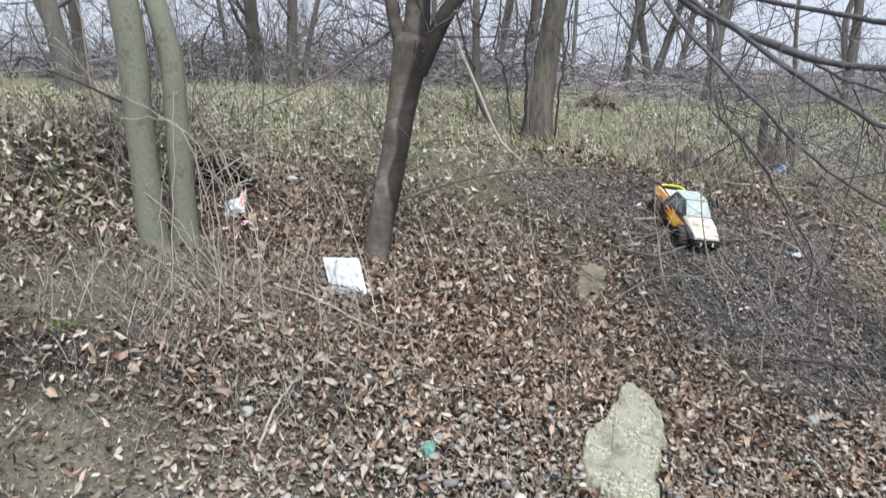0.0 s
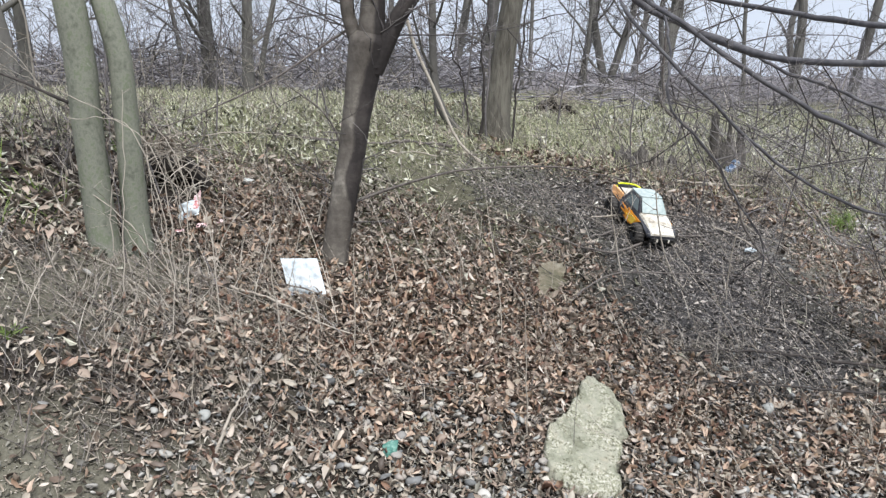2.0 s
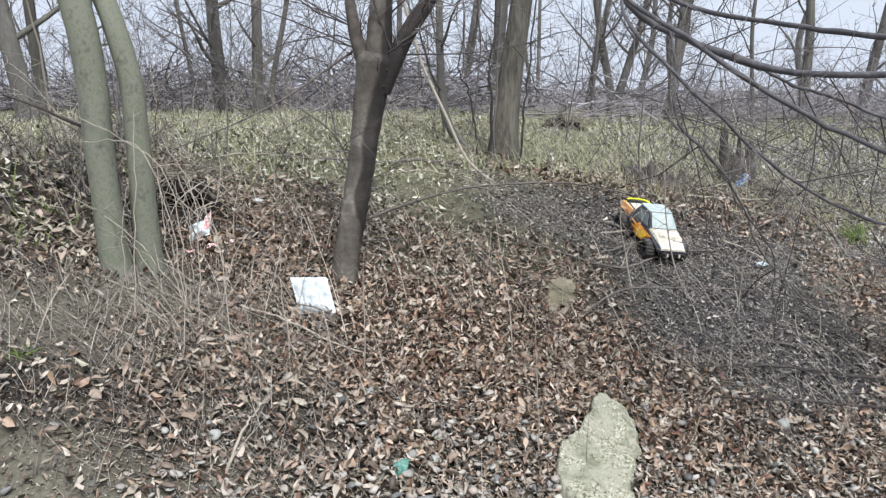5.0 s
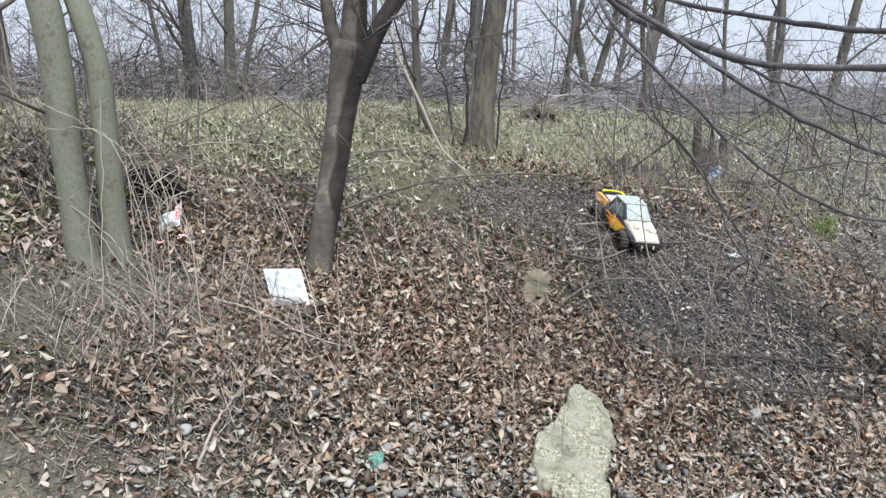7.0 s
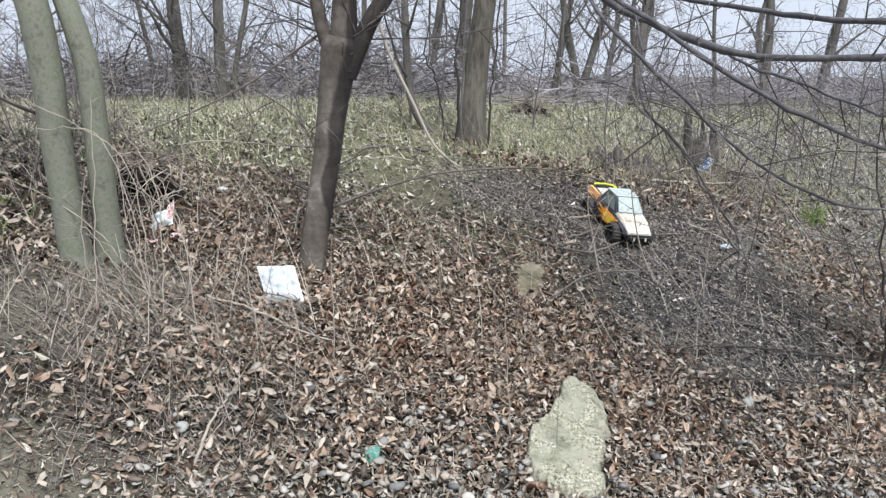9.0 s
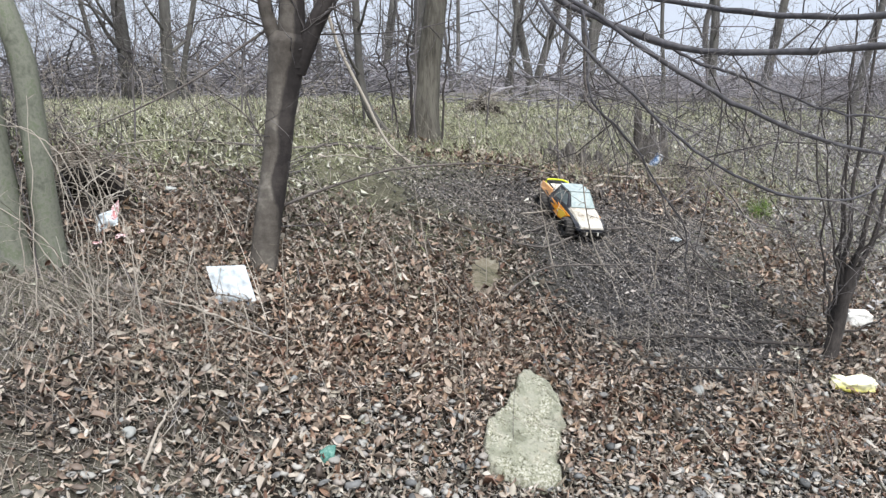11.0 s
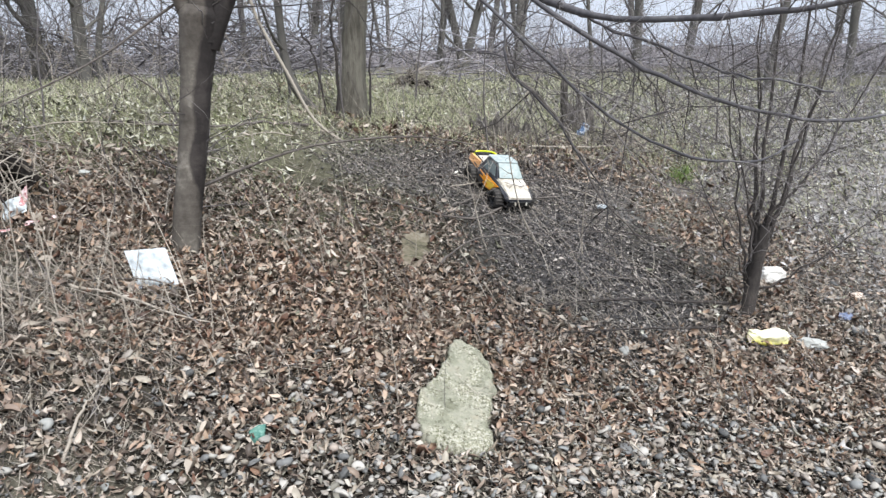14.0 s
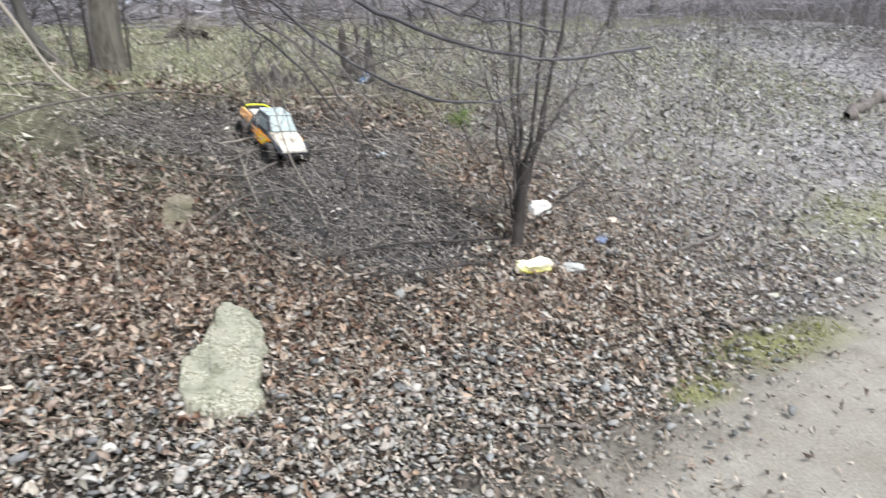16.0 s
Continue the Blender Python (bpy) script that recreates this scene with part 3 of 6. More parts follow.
def leaves(name, x, y, length, material, label, tilt=0.35, lift=0.02, plain=False):
    """Folded, curled dead leaves; plain ones have half the faces."""
    n = len(x)
    ln = length * np.exp(np.clip(rng.normal(0, 0.34, n), -0.8, 0.62))
    wd = ln * (0.16 + 0.34 * rng.random(n) ** 1.3)
    fold = wd * rng.normal(0.25, 0.36, n)
    curl = ln * rng.normal(0.14, 0.26, n)
    t = np.zeros((n, 8, 3))
    side = wd[:, None] * np.array([0, -0.5, 0, 0.5, -0.44, 0, 0.44, 0])
    t[:, :, 0] = ln[:, None] * np.array([-0.52, -0.22, -0.24, -0.22, 0.2, 0.22, 0.2, 0.52])
    t[:, :, 1] = side * (1 + rng.normal(0, 0.13, (n, 8))) + ln[:, None] * rng.normal(0, 0.045, (n, 8))
    t[:, :, 2] = np.abs(side) / wd[:, None] * fold[:, None] * 2 + curl[:, None] * (2 * t[:, :, 0] / ln[:, None]) ** 2 + ln[:, None] * rng.normal(0, 0.025, (n, 8))
    v = turned(t, n, tilt)
    v[:, :, 2] -= v[:, :, 2].min(1, keepdims=True) * 0.7
    v += np.stack([x, y, surface_z(x, y) + lift * rng.random(n) ** 1.5 + 0.002], -1)[:, None]
    if plain:
        v = v[:, [0, 1, 5, 3, 7]]
    o = (np.arange(n) * v.shape[1])[:, None, None]
    f = [(np.array(k)[None] + o).reshape(-1, len(k[0])) for k in (PLAIN_FACES if plain else LEAF_FACES)]
    ob = put_mesh(name, v.reshape(-1, 3), f, material)
    return tagged(ob, label, "leaf litter", kind="stuff")


def scatter(count, x0, x1, y0, y1, density):
    """Random places in a field, kept by a density of 0 to 1."""
    x, y = x0 + (x1 - x0) * rng.random(count), y0 + (y1 - y0) * rng.random(count)
    keep = rng.random(count) < np.clip(density(x, y), 0, 1)
    return x[keep], y[keep]


def patch(x, y, cx, cy, sx, sy):
    return np.exp(-(((x - cx) / sx) ** 2 + ((y - cy) / sy) ** 2))


def ash(x, y):
    return np.clip(1.2 * patch(x, y, 1.35, 4.55, 0.72, 0.48) + 1.3 * patch(x, y, 1.75, 3.75, 0.55, 0.8) + patch(x, y, 1.95, 4.75, 0.5, 0.4) + patch(x, y, 1.7, 3.25, 0.5, 0.35) + 0.6 * patch(x, y, 0.6, 4.35, 0.6, 0.32), 0, 1)


def path_edge(x, y):
    """1 on the gravel path, 0 off it."""
    return 1 / (1 + np.exp(-(1.10 + 0.223 * x + 0.04 * np.sin(5 * x) - y) * 12))


def bare_verge(x, y):
    """1 on the trodden soil just off the path."""
    d = y - 1.10 - 0.223 * x - 0.05 * np.sin(4 * x)
    return np.exp(-(d / 0.34) ** 2) / (1 + np.exp(-(x - 1.3) * 5))


SLAB = [(0.805, 2.708), (0.844, 2.684), (0.877, 2.649), (0.898, 2.591), (0.914, 2.561), (0.915, 2.512), (0.891, 2.461), (0.899, 2.424), (0.869, 2.399), (0.857, 2.333), (0.83, 2.277), (0.807, 2.242), (0.821, 2.212), (0.807, 2.155), (0.781, 2.124), (0.728, 2.117), (0.657, 2.12), (0.62, 2.138), (0.571, 2.145), (0.546, 2.166), (0.54, 2.221), (0.55, 2.288), (0.578, 2.358), (0.624, 2.417), (0.677, 2.475), (0.701, 2.533), (0.737, 2.579), (0.76, 2.651)]
FLAT_STONE = [(0.692, 3.498), (0.756, 3.552), (0.848, 3.552), (0.873, 3.476), (0.828, 3.332), (0.757, 3.207), (0.672, 3.154), (0.635, 3.217), (0.65, 3.349)]


def edge_distance(x, y, outline):
    """Distance to an outline, positive inside it."""
    pts = np.array(outline, float)
    dist, inside = np.full(x.shape, 9.0), np.zeros(x.shape, bool)
    for (ax, ay), (bx, by) in zip(pts, np.roll(pts, -1, 0)):
        k = np.clip(((x - ax) * (bx - ax) + (y - ay) * (by - ay)) / ((bx - ax) ** 2 + (by - ay) ** 2), 0, 1)
        dist = np.minimum(dist, np.hypot(x - ax - k * (bx - ax), y - ay - k * (by - ay)))
        inside ^= ((ay > y) != (by > y)) & (x < ax + (y - ay) * (bx - ax) / (by - ay + 1e-12))
    return np.where(inside, dist, -dist)



def verge(x, y):
    return np.clip(1.6 * patch(x, y, 3.4, 2.0, 0.45, 0.12) + 1.5 * patch(x, y, 5.75, 3.0, 0.9, 0.22) + 1.4 * patch(x, y, 2.68, 1.83, 0.16, 0.07), 0, 1)


def off_stones(x, y):
    """0 over the two slabs, 1 elsewhere."""
    return ((edge_distance(x, y, SLAB) < -0.012) & (edge_distance(x, y, FLAT_STONE) < 0.022)) * 1.0


def litter_density(x, y):
    bare = patch(x, y, -1.28, 2.42, 0.4, 0.22) + 1.1 * patch(x, y, -0.95, 2.68, 0.38, 0.16) + patch(x, y, -1.05, 1.8, 0.35, 0.25) + 0.7 * patch(x, y, -0.95, 2.75, 0.35, 0.15)
    d = 0.55 + 0.5 * patch(x, y, 0.2, 2.85, 1.2, 0.7) + 0.25 * patch(x, y, 1.9, 2.6, 1.3, 0.40) - 0.95 * ash(x, y) - 0.30 * bare - 0.62 * open_wood(x, y) - 0.34 * patch(x, y, -1.3, 2.25, 0.75, 0.6)
    d = d + 0.25 * patch(x, y, -0.8, 3.6, 0.6, 0.5) + 0.2 * patch(x, y, 1.2, 5.3, 0.8, 0.4) - 0.24 * patch(x, y, 0.9, 2.0, 1.0, 0.24) - 0.50 * patch(x, y, -1.9, 3.35, 0.9, 0.55) - 0.5 * patch(x, y, -1.15, 3.36, 0.22, 0.15)
    clump = 0.75 + 0.35 * np.sin(6 * x + 2 * np.sin(4 * y)) * np.sin(7 * y + 1.5 * np.sin(3 * x))
    return d * clump * (1 - 0.97 * path_edge(x, y)) * off_stones(x, y) * (1 - 0.65 / (1 + np.exp(-(x - 3.25) * 4))) * (1 - 0.85 * verge(x, y)) * (1 - 0.8 * bare_verge(x, y)) * (1 - 0.85 * spill(x, y)) * np.clip((x + 2.9 + 0.3 * np.sin(5 * y)) / 0.7, 0, 1)


def spill(x, y):
    """How thick the stones lie that spill from the path's edge."""
    d = y - (1.18 + 0.223 * x + 0.04 * np.sin(5 * x)) - 0.60 - 0.30 / (1 + np.exp((x - 0.05) * 6)) - 0.08 * np.sin(2.3 * x + 1) - 0.08 * np.sin(6.1 * x)
    return np.clip(1 / (1 + np.exp(np.clip(d * 9, -30, 30))), 0, 1) * (1 - path_edge(x, y)) * np.clip((x + 0.95) / 0.7, 0, 1) * (1 - 0.8 / (1 + np.exp(-(x - 1.45) * 5))) * off_stones(x, y) * (1 - 0.75 * bare_verge(x, y))


def open_wood(x, y):
    return 1 / (1 + np.exp(-(y - 3.75 - 0.25 * np.tanh(x) + 0.3 * np.sin(1.7 * x) - 1.7 * patch(x, y, 1.4, 4.7, 1.1, 0.9)) * 4.6))


leaves("leaf_litter", *scatter(345000, -2.9, 4.8, 0.45, 4.9, lambda x, y: litter_density(x, y) * np.clip((y - 0.4) / 1.0, 0.2, 1)), 0.031, MAT["leaf"], "brown dead leaves lying thick on the bank", 0.6, 0.036)
leaves("russet_leaf_litter", *scatter(100000, -2.4, 4.0, 1.7, 4.6, lambda x, y: 0.9 * litter_density(x, y) * (0.25 + 1.3 * patch(x, y, 0.25, 2.75, 1.0, 0.6) + 0.6 * patch(x, y, -0.9, 3.3, 0.4, 0.3) + 0.7 * patch(x, y, 2.2, 2.6, 0.9, 0.5) + 0.7 * patch(x, y, 2.8, 4.1, 0.45, 0.7))), 0.031, MAT["red_leaf"], "russet dead leaves on the bank", 0.6, 0.042)
leaves("far_leaf_litter", *scatter(40000, -5, 8, 4.6, 11, lambda x, y: 0.24 - 0.16 * patch(x, y, -1.2, 5.0, 1.6, 2.0) + 0.7 * patch(x, y, 1.3, 5.35, 1.1, 0.45) + 0.8 * patch(x, y, 2.5, 5.1, 0.9, 0.6) - 0.04 * (y - 5) - 0.3 * ash(x, y)), 0.040, MAT["leaf"], "brown dead leaves thinly strewn under the trees", 0.4, plain=True)
leaves("bleached_leaf_litter", *scatter(70000, -5, 8.5, 2.2, 12, lambda x, y: (0.10 + (0.62 + 0.3 * patch(x, y, -1.2, 5.0, 1.6, 2.0)) * open_wood(x, y) + 0.12 * patch(x, y, -1.2, 2.2, 0.7, 0.6) + 0.4 * (x > 3)) * (1 - 0.7 * ash(x, y)) * off_stones(x, y) - path_edge(x, y)), 0.037, MAT["pale_leaf"], "bleached grey-green leaves among the litter", 0.4, plain=True)
leaves("russet_leaf_litter", *scatter(2600, -0.6, 1.4, 5.2, 9.2, lambda x, y: 0.9 * patch(x, y, 0.25, 7.6, 0.5, 0.8) + 0.8 * patch(x, y, 0.72, 5.65, 0.4, 0.25)), 0.04, MAT["red_leaf"], "russet dead leaves about a rough-barked tree", 0.5, plain=True)
leaves("bank_leaf_litter", *scatter(1100, -2.9, -1.25, 2.75, 4.0, lambda x, y: 0.55 + 0.35 * np.sin(9 * x) * np.sin(8 * y)), 0.042, MAT["pale_leaf"], "large pale dead leaves caught on the bank", 0.6, 0.05)
leaves("bank_leaf_litter", *scatter(2600, -2.9, -1.25, 2.75, 4.0, lambda x, y: 0.6 - 0.3 * np.sin(9 * x) * np.sin(8 * y)), 0.05, MAT["leaf"], "large brown dead leaves caught on the bank", 0.6, 0.05)
leaves("outer_leaf_litter", *scatter(15000, -9, -2.2, 1.2, 6.5, lambda x, y: 0.9 * np.clip((-1.9 - x) / 0.8, 0, 1) - path_edge(x, y)), 0.05, MAT["leaf"], "brown dead leaves along the path", 0.4, plain=True)
leaves("ash_debris", *scatter(60000, 0.4, 2.9, 2.7, 5.4, lambda x, y: 0.62 * ash(x, y) + 0.06), 0.020, MAT["debris"], "grey shreds of leaf and charred bits on dark soil", 0.5, 0.01, plain=True)
leaves("path_side_litter", *scatter(60000, 2.0, 12, 1.6, 9, lambda x, y: 0.95 * (1 - path_edge(x, y)) / (1 + np.exp(-(x - 2.95 + 0.15 * np.clip(y - 4.6, 0, 2)) * 4)) * (1 - 0.8 * ash(x, y)) * (1 - 0.85 * verge(x, y)) * (1 - 0.8 * bare_verge(x, y)) * (0.75 + 0.35 * np.sin(3.1 * x + 2 * np.sin(2.3 * y)) * np.sin(3.7 * y + x))), 0.045, MAT["grey_leaf"], "dead leaves among stones beside the path", 0.5, plain=True)

leaves("path_edge_litter", *scatter(32000, -0.9, 3.2, 1.3, 2.6, lambda x, y: (0.5 * patch(x, y, 0.9, 2.04, 1.2, 0.27)) * off_stones(x, y) * (1 - 0.7 * bare_verge(x, y)) - path_edge(x, y)), 0.030, MAT["chip"], "pale weathered leaves and chips along the path edge", 0.5, 0.02)
leaves("soil_debris", *scatter(60000, -2.4, 5.0, 1.0, 3.0, lambda x, y: 0.10 + 0.5 * bare_verge(x, y) + patch(x, y, -1.28, 2.42, 0.45, 0.3) + patch(x, y, -1.05, 1.8, 0.5, 0.35) + 0.8 * patch(x, y, -0.5, 1.7, 0.5, 0.3) - path_edge(x, y)), 0.013, MAT["chip"], "fine shreds of dry leaf on bare soil", 0.35, 0.006, plain=True)


def ico():
    g = (1 + 5 ** 0.5) / 2
    v = np.array([(-1, g, 0), (1, g, 0), (-1, -g, 0), (1, -g, 0), (0, -1, g), (0, 1, g), (0, -1, -g), (0, 1, -g), (g, 0, -1), (g, 0, 1), (-g, 0, -1), (-g, 0, 1)], float)
    f = [(0, 11, 5), (0, 5, 1), (0, 1, 7), (0, 7, 10), (0, 10, 11), (1, 5, 9), (5, 11, 4), (11, 10, 2), (10, 7, 6), (7, 1, 8), (3, 9, 4), (3, 4, 2), (3, 2, 6), (3, 6, 8), (3, 8, 9), (4, 9, 5), (2, 4, 11), (6, 2, 10), (8, 6, 7), (9, 8, 1)]
    return v / np.linalg.norm(v[0]), np.array(f)


def finer(v, f):
    """Each triangle of a ball split into four."""
    v, mid, out = [tuple(p) for p in v], {}, []
    def half(a, b):
        key = (min(a, b), max(a, b))
        if key not in mid:
            p = np.add(v[a], v[b])
            v.append(tuple(p / np.linalg.norm(p)))
            mid[key] = len(v) - 1
        return mid[key]
    for a, b, c in f:
        d, e, g = half(a, b), half(b, c), half(c, a)
        out += [(a, d, g), (d, b, e), (g, e, c), (d, e, g)]
    return np.array(v), np.array(out)


def pebbles(name, x, y, size, label, sink=0.35, fine=True, wide=0.38, material="stone"):
    """Rounded river stones, each of its own squashed shape."""
    v0, f0 = finer(*ico()) if fine else ico()
    n, k = len(x), len(v0)
    s = size * np.exp(np.clip(rng.normal(0, wide, n), -0.9, 0.9))
    lobes = rng.normal(0, 1, (n, 4, 3))
    lobes /= np.linalg.norm(lobes, axis=2, keepdims=True)
    d = np.einsum("nlj,kj->nkl", lobes, v0)
    r = 1 - (np.clip(d - rng.uniform(0.2, 0.65, (n, 1, 4)), 0, 1) * rng.uniform(0.7, 1.5, (n, 1, 4))).sum(2) + rng.normal(0, 0.03, (n, k))
    t = v0[None] * r[..., None] * np.stack([s, s * (0.62 + 0.33 * rng.random(n)), s * (0.30 + 0.28 * rng.random(n))], -1)[:, None]
    v = turned(t, n, 0.3) + np.stack([x, y, surface_z(x, y) + s * (0.4 - sink)], -1)[:, None]
    f = (f0[None] + (np.arange(n) * k)[:, None, None]).reshape(-1, 3)
    return tagged(put_mesh(name, v.reshape(-1, 3), f, MAT[material], smooth=True), label, "gravel", kind="stuff")


def stone_density(x, y):
    edge = 0.8 * patch(x, y, 0.9, 1.9, 1.0, 0.4) + 0.8 * patch(x, y, 1.9, 1.85, 1.2, 0.36) + 0.7 * patch(x, y, 3.9, 2.7, 1.6, 0.8) + 0.18 * patch(x, y, 0.6, 2.3, 1.2, 0.4)
    return (edge * (1 - 0.985 * path_edge(x, y)) * (1 - 0.7 * bare_verge(x, y)) + 0.035 * (y < 4.6) * (1 - path_edge(x, y))) * off_stones(x, y)


pebbles("gravel", *scatter(22000, -1.3, 3.2, 1.15, 2.6, lambda x, y: 0.62 * spill(x, y)), 0.0128, "rounded grey and tan river stones along the path edge", -0.85)
pebbles("gravel", *scatter(6000, -1.3, 4.2, 1.3, 3.2, lambda x, y: 0.06 * (1 - path_edge(x, y)) * off_stones(x, y) + 0.35 * patch(x, y, 1.5, 2.3, 1.0, 0.45) * off_stones(x, y)), 0.0145, "scattered river stones among the dead leaves", -0.45)
pebbles("gravel", *scatter(26000, 2.2, 8.5, 1.4, 5.2, lambda x, y: 0.75 * stone_density(x, y)), 0.0185, "grey stones among weathered leaves beside the path", -0.35, fine=False)
pebbles("gravel", *scatter(24000, -0.6, 3.6, 1.5, 3.0, lambda x, y: (0.85 * patch(x, y, 1.7, 2.2, 0.95, 0.38) + 0.3 * patch(x, y, 0.3, 2.25, 0.7, 0.25)) * off_stones(x, y) * (1 - path_edge(x, y)) * (1 - 0.5 * bare_verge(x, y))), 0.0118, "small flat grey and pinkish stones among the leaves", -0.9, fine=False, wide=0.42)
pebbles("fine_gravel", *scatter(34000, -1.8, 6.5, 0.8, 4.9, lambda x, y: 0.45 * stone_density(x, y) + 0.75 * spill(x, y) + 0.06 * path_edge(x, y)), 0.0065, "small grit between the stones", 0.1, fine=False)
pebbles("clinker", *scatter(9500, 0.3, 2.7, 2.7, 5.2, lambda x, y: 0.75 * ash(x, y)), 0.0075, "small grey clinker and grit on dark soil", 0.0, fine=False, wide=0.5, material="clinker")


def blades(name, x, y, length, radius, material, label, category, flop=0.5, n=4):
    """Thin bent stems standing or lying on the ground."""
    c = len(x)
    a, ln = rng.random(c) * 2 * np.pi, length * (0.4 + rng.random(c))
    lean = np.clip(np.abs(rng.normal(flop, 0.45, c)), 0, 1.5)
    k = np.linspace(0, 1, n)
    out = np.sin(lean)[:, None] * ln[:, None] * (0.5 * k + 0.5 * k ** 2)
    up = ln[:, None] * k * np.cos(lean)[:, None] * (1 - 0.25 * k) + 0.004
    px = x[:, None] + out * np.cos(a)[:, None] + 0.06 * ln[:, None] * np.sin(3 * k + a[:, None])
    py = y[:, None] + out * np.sin(a)[:, None] + 0.06 * ln[:, None] * np.cos(4 * k + 2 * a[:, None])
    pz = surface_z(px, py) + up
    p = np.stack([px, py, pz], -1)
    r = radius * (0.6 + 0.8 * rng.random(c))[:, None] * (1 - 0.65 * k)
    ang = np.arange(3) * 2 * np.pi / 3
    off = np.stack([np.cos(ang), np.sin(ang), 0.5 * np.cos(ang + 1)], -1)
    v = p[:, :, None] + r[..., None, None] * off
    i = np.arange(n - 1)[:, None] * 3 + np.arange(3)
    j = np.arange(n - 1)[:, None] * 3 + (np.arange(3) + 1) % 3
    f = np.stack([i, j, j + 3, i + 3], -1).reshape(-1, 4)
    f = (f[None] + (np.arange(c) * 3 * n)[:, None, None]).reshape(-1, 4)
    return tagged(put_mesh(name, v.reshape(-1, 3), f, material), label, category, kind="stuff")


blades("moss", *scatter(36000, 2.2, 7.2, 1.6, 3.6, lambda x, y: 0.5 * verge(x, y) * (0.45 + 0.55 * np.sin(9 * x + 4 * y) * np.sin(14 * y + 2 * x)) - 0.05), 0.036, 0.005, MAT["moss"], "yellow-green moss and short grass along the path", "moss", 0.7, 3)
blades("grass", *scatter(64000, -5, 8, 3.4, 11.5, lambda x, y: open_wood(x, y) * (0.62 + 0.35 * np.sin(1.1 * x + 0.5 * y) * np.sin(0.9 * y) + 0.4 * patch(x, y, -1.0, 5.0, 2.0, 1.6)) - ash(x, y)), 0.10, 0.0037, MAT["grass"], "thin pale green grass between the trees", "grass", 0.9, 2)
blades("dry_grass", *scatter(20000, -3, 6, 1.8, 9, lambda x, y: (0.36 + 0.1 * patch(x, y, -1.1, 2.5, 0.8, 0.6) + 0.6 * patch(x, y, -0.5, 1.95, 0.35, 0.25) + 0.5 * patch(x, y, 3.3, 4.6, 1.2, 1.0) + 0.1 * patch(x, y, 2.2, 3.3, 0.7, 0.6)) * (1 - 0.5 * patch(x, y, 0.3, 2.7, 0.9, 0.6)) * (1 - 0.75 * ash(x, y)) - path_edge(x, y)), 0.17, 0.0019, MAT["stalk"], "dry straw-coloured grass stems", "dry grass", 1.25, 3)
blades("twig_litter", *scatter(20000, -3, 8, 1.9, 9, lambda x, y: 0.26 - 0.15 * ash(x, y) + 0.4 * patch(x, y, -0.9, 2.6, 0.9, 0.6) + 0.4 * patch(x, y, -0.7, 3.5, 0.6, 0.4) - path_edge(x, y)), 0.22, 0.0024, MAT["twig"], "thin fallen twigs lying across the ground", "twigs", 1.5, 4)
blades("pale_twig_litter", *scatter(10000, -2.5, 6, 2.2, 6.5, lambda x, y: 0.22 - 0.12 * ash(x, y) + 0.75 * patch(x, y, -0.75, 2.75, 0.6, 0.4)), 0.34, 0.0022, MAT["stalk"], "bleached fallen twigs and stems", "twigs", 1.48, 6)
blades("twig_litter", *scatter(2600, -2.2, 0.0, 1.7, 3.0, lambda x, y: 0.8 * patch(x, y, -1.15, 2.3, 0.7, 0.5)), 0.2, 0.0024, MAT["stick"], "brown broken twigs matted over bare soil", "twigs", 1.7, 4)
blades("straw_litter", *scatter(9000, -1.7, 0.1, 1.9, 3.05, lambda x, y: 0.55 * patch(x, y, -0.8, 2.6, 0.5, 0.33) + 0.25 * patch(x, y, -0.55, 1.98, 0.3, 0.2)), 0.2, 0.0016, MAT["stalk"], "pale matted straw and fine stems on the leaves", "straw", 1.42, 5)
blades("bank_weeds", *scatter(1500, -3.0, -1.3, 2.8, 4.0, lambda x, y: 0.4 + 0.25 * np.sin(5 * x + 1) * np.sin(6 * y)), 0.11, 0.0036, MAT["tuft"], "low green weeds among dead leaves on the bank", "weeds", 0.8, 4)
blades("straw_litter", *scatter(1600, 0.9, 2.1, 2.75, 3.35, lambda x, y: 0.9 * patch(x, y, 1.42, 3.04, 0.28, 0.13) + 0.25 * patch(x, y, 1.75, 2.85, 0.35, 0.12)), 0.16, 0.0017, MAT["stalk"], "pale matted straw beside a fallen stick", "straw", 1.42, 5)
blades("bramble_stems", *scatter(3400, -4, 9, 2.6, 12, lambda x, y: 0.16 + 1.0 * patch(x, y, -2.0, 3.5, 0.8, 0.6) + 0.7 * patch(x, y, 3.6, 5.4, 1.3, 1.3) - 0.9 * ash(x, y) - 0.1 * patch(x, y, 0.3, 2.7, 0.9, 0.6) - 0.3 * patch(x, y, 1.4, 3.2, 0.7, 0.6)), 0.55, 0.0028, MAT["twig"], "bare arching bramble stems", "undergrowth", 0.6, 7)
blades("pale_stems", *scatter(800, -2.6, 5, 2.3, 6.5, lambda x, y: 0.36 - 0.25 * patch(x, y, -1.0, 2.6, 0.7, 0.5) - 0.4 * ash(x, y) - 0.35 * patch(x, y, 1.4, 3.2, 0.7, 0.6)), 0.55, 0.0024, MAT["stalk"], "pale dry weed stems standing in the litter", "undergrowth", 0.55, 8)

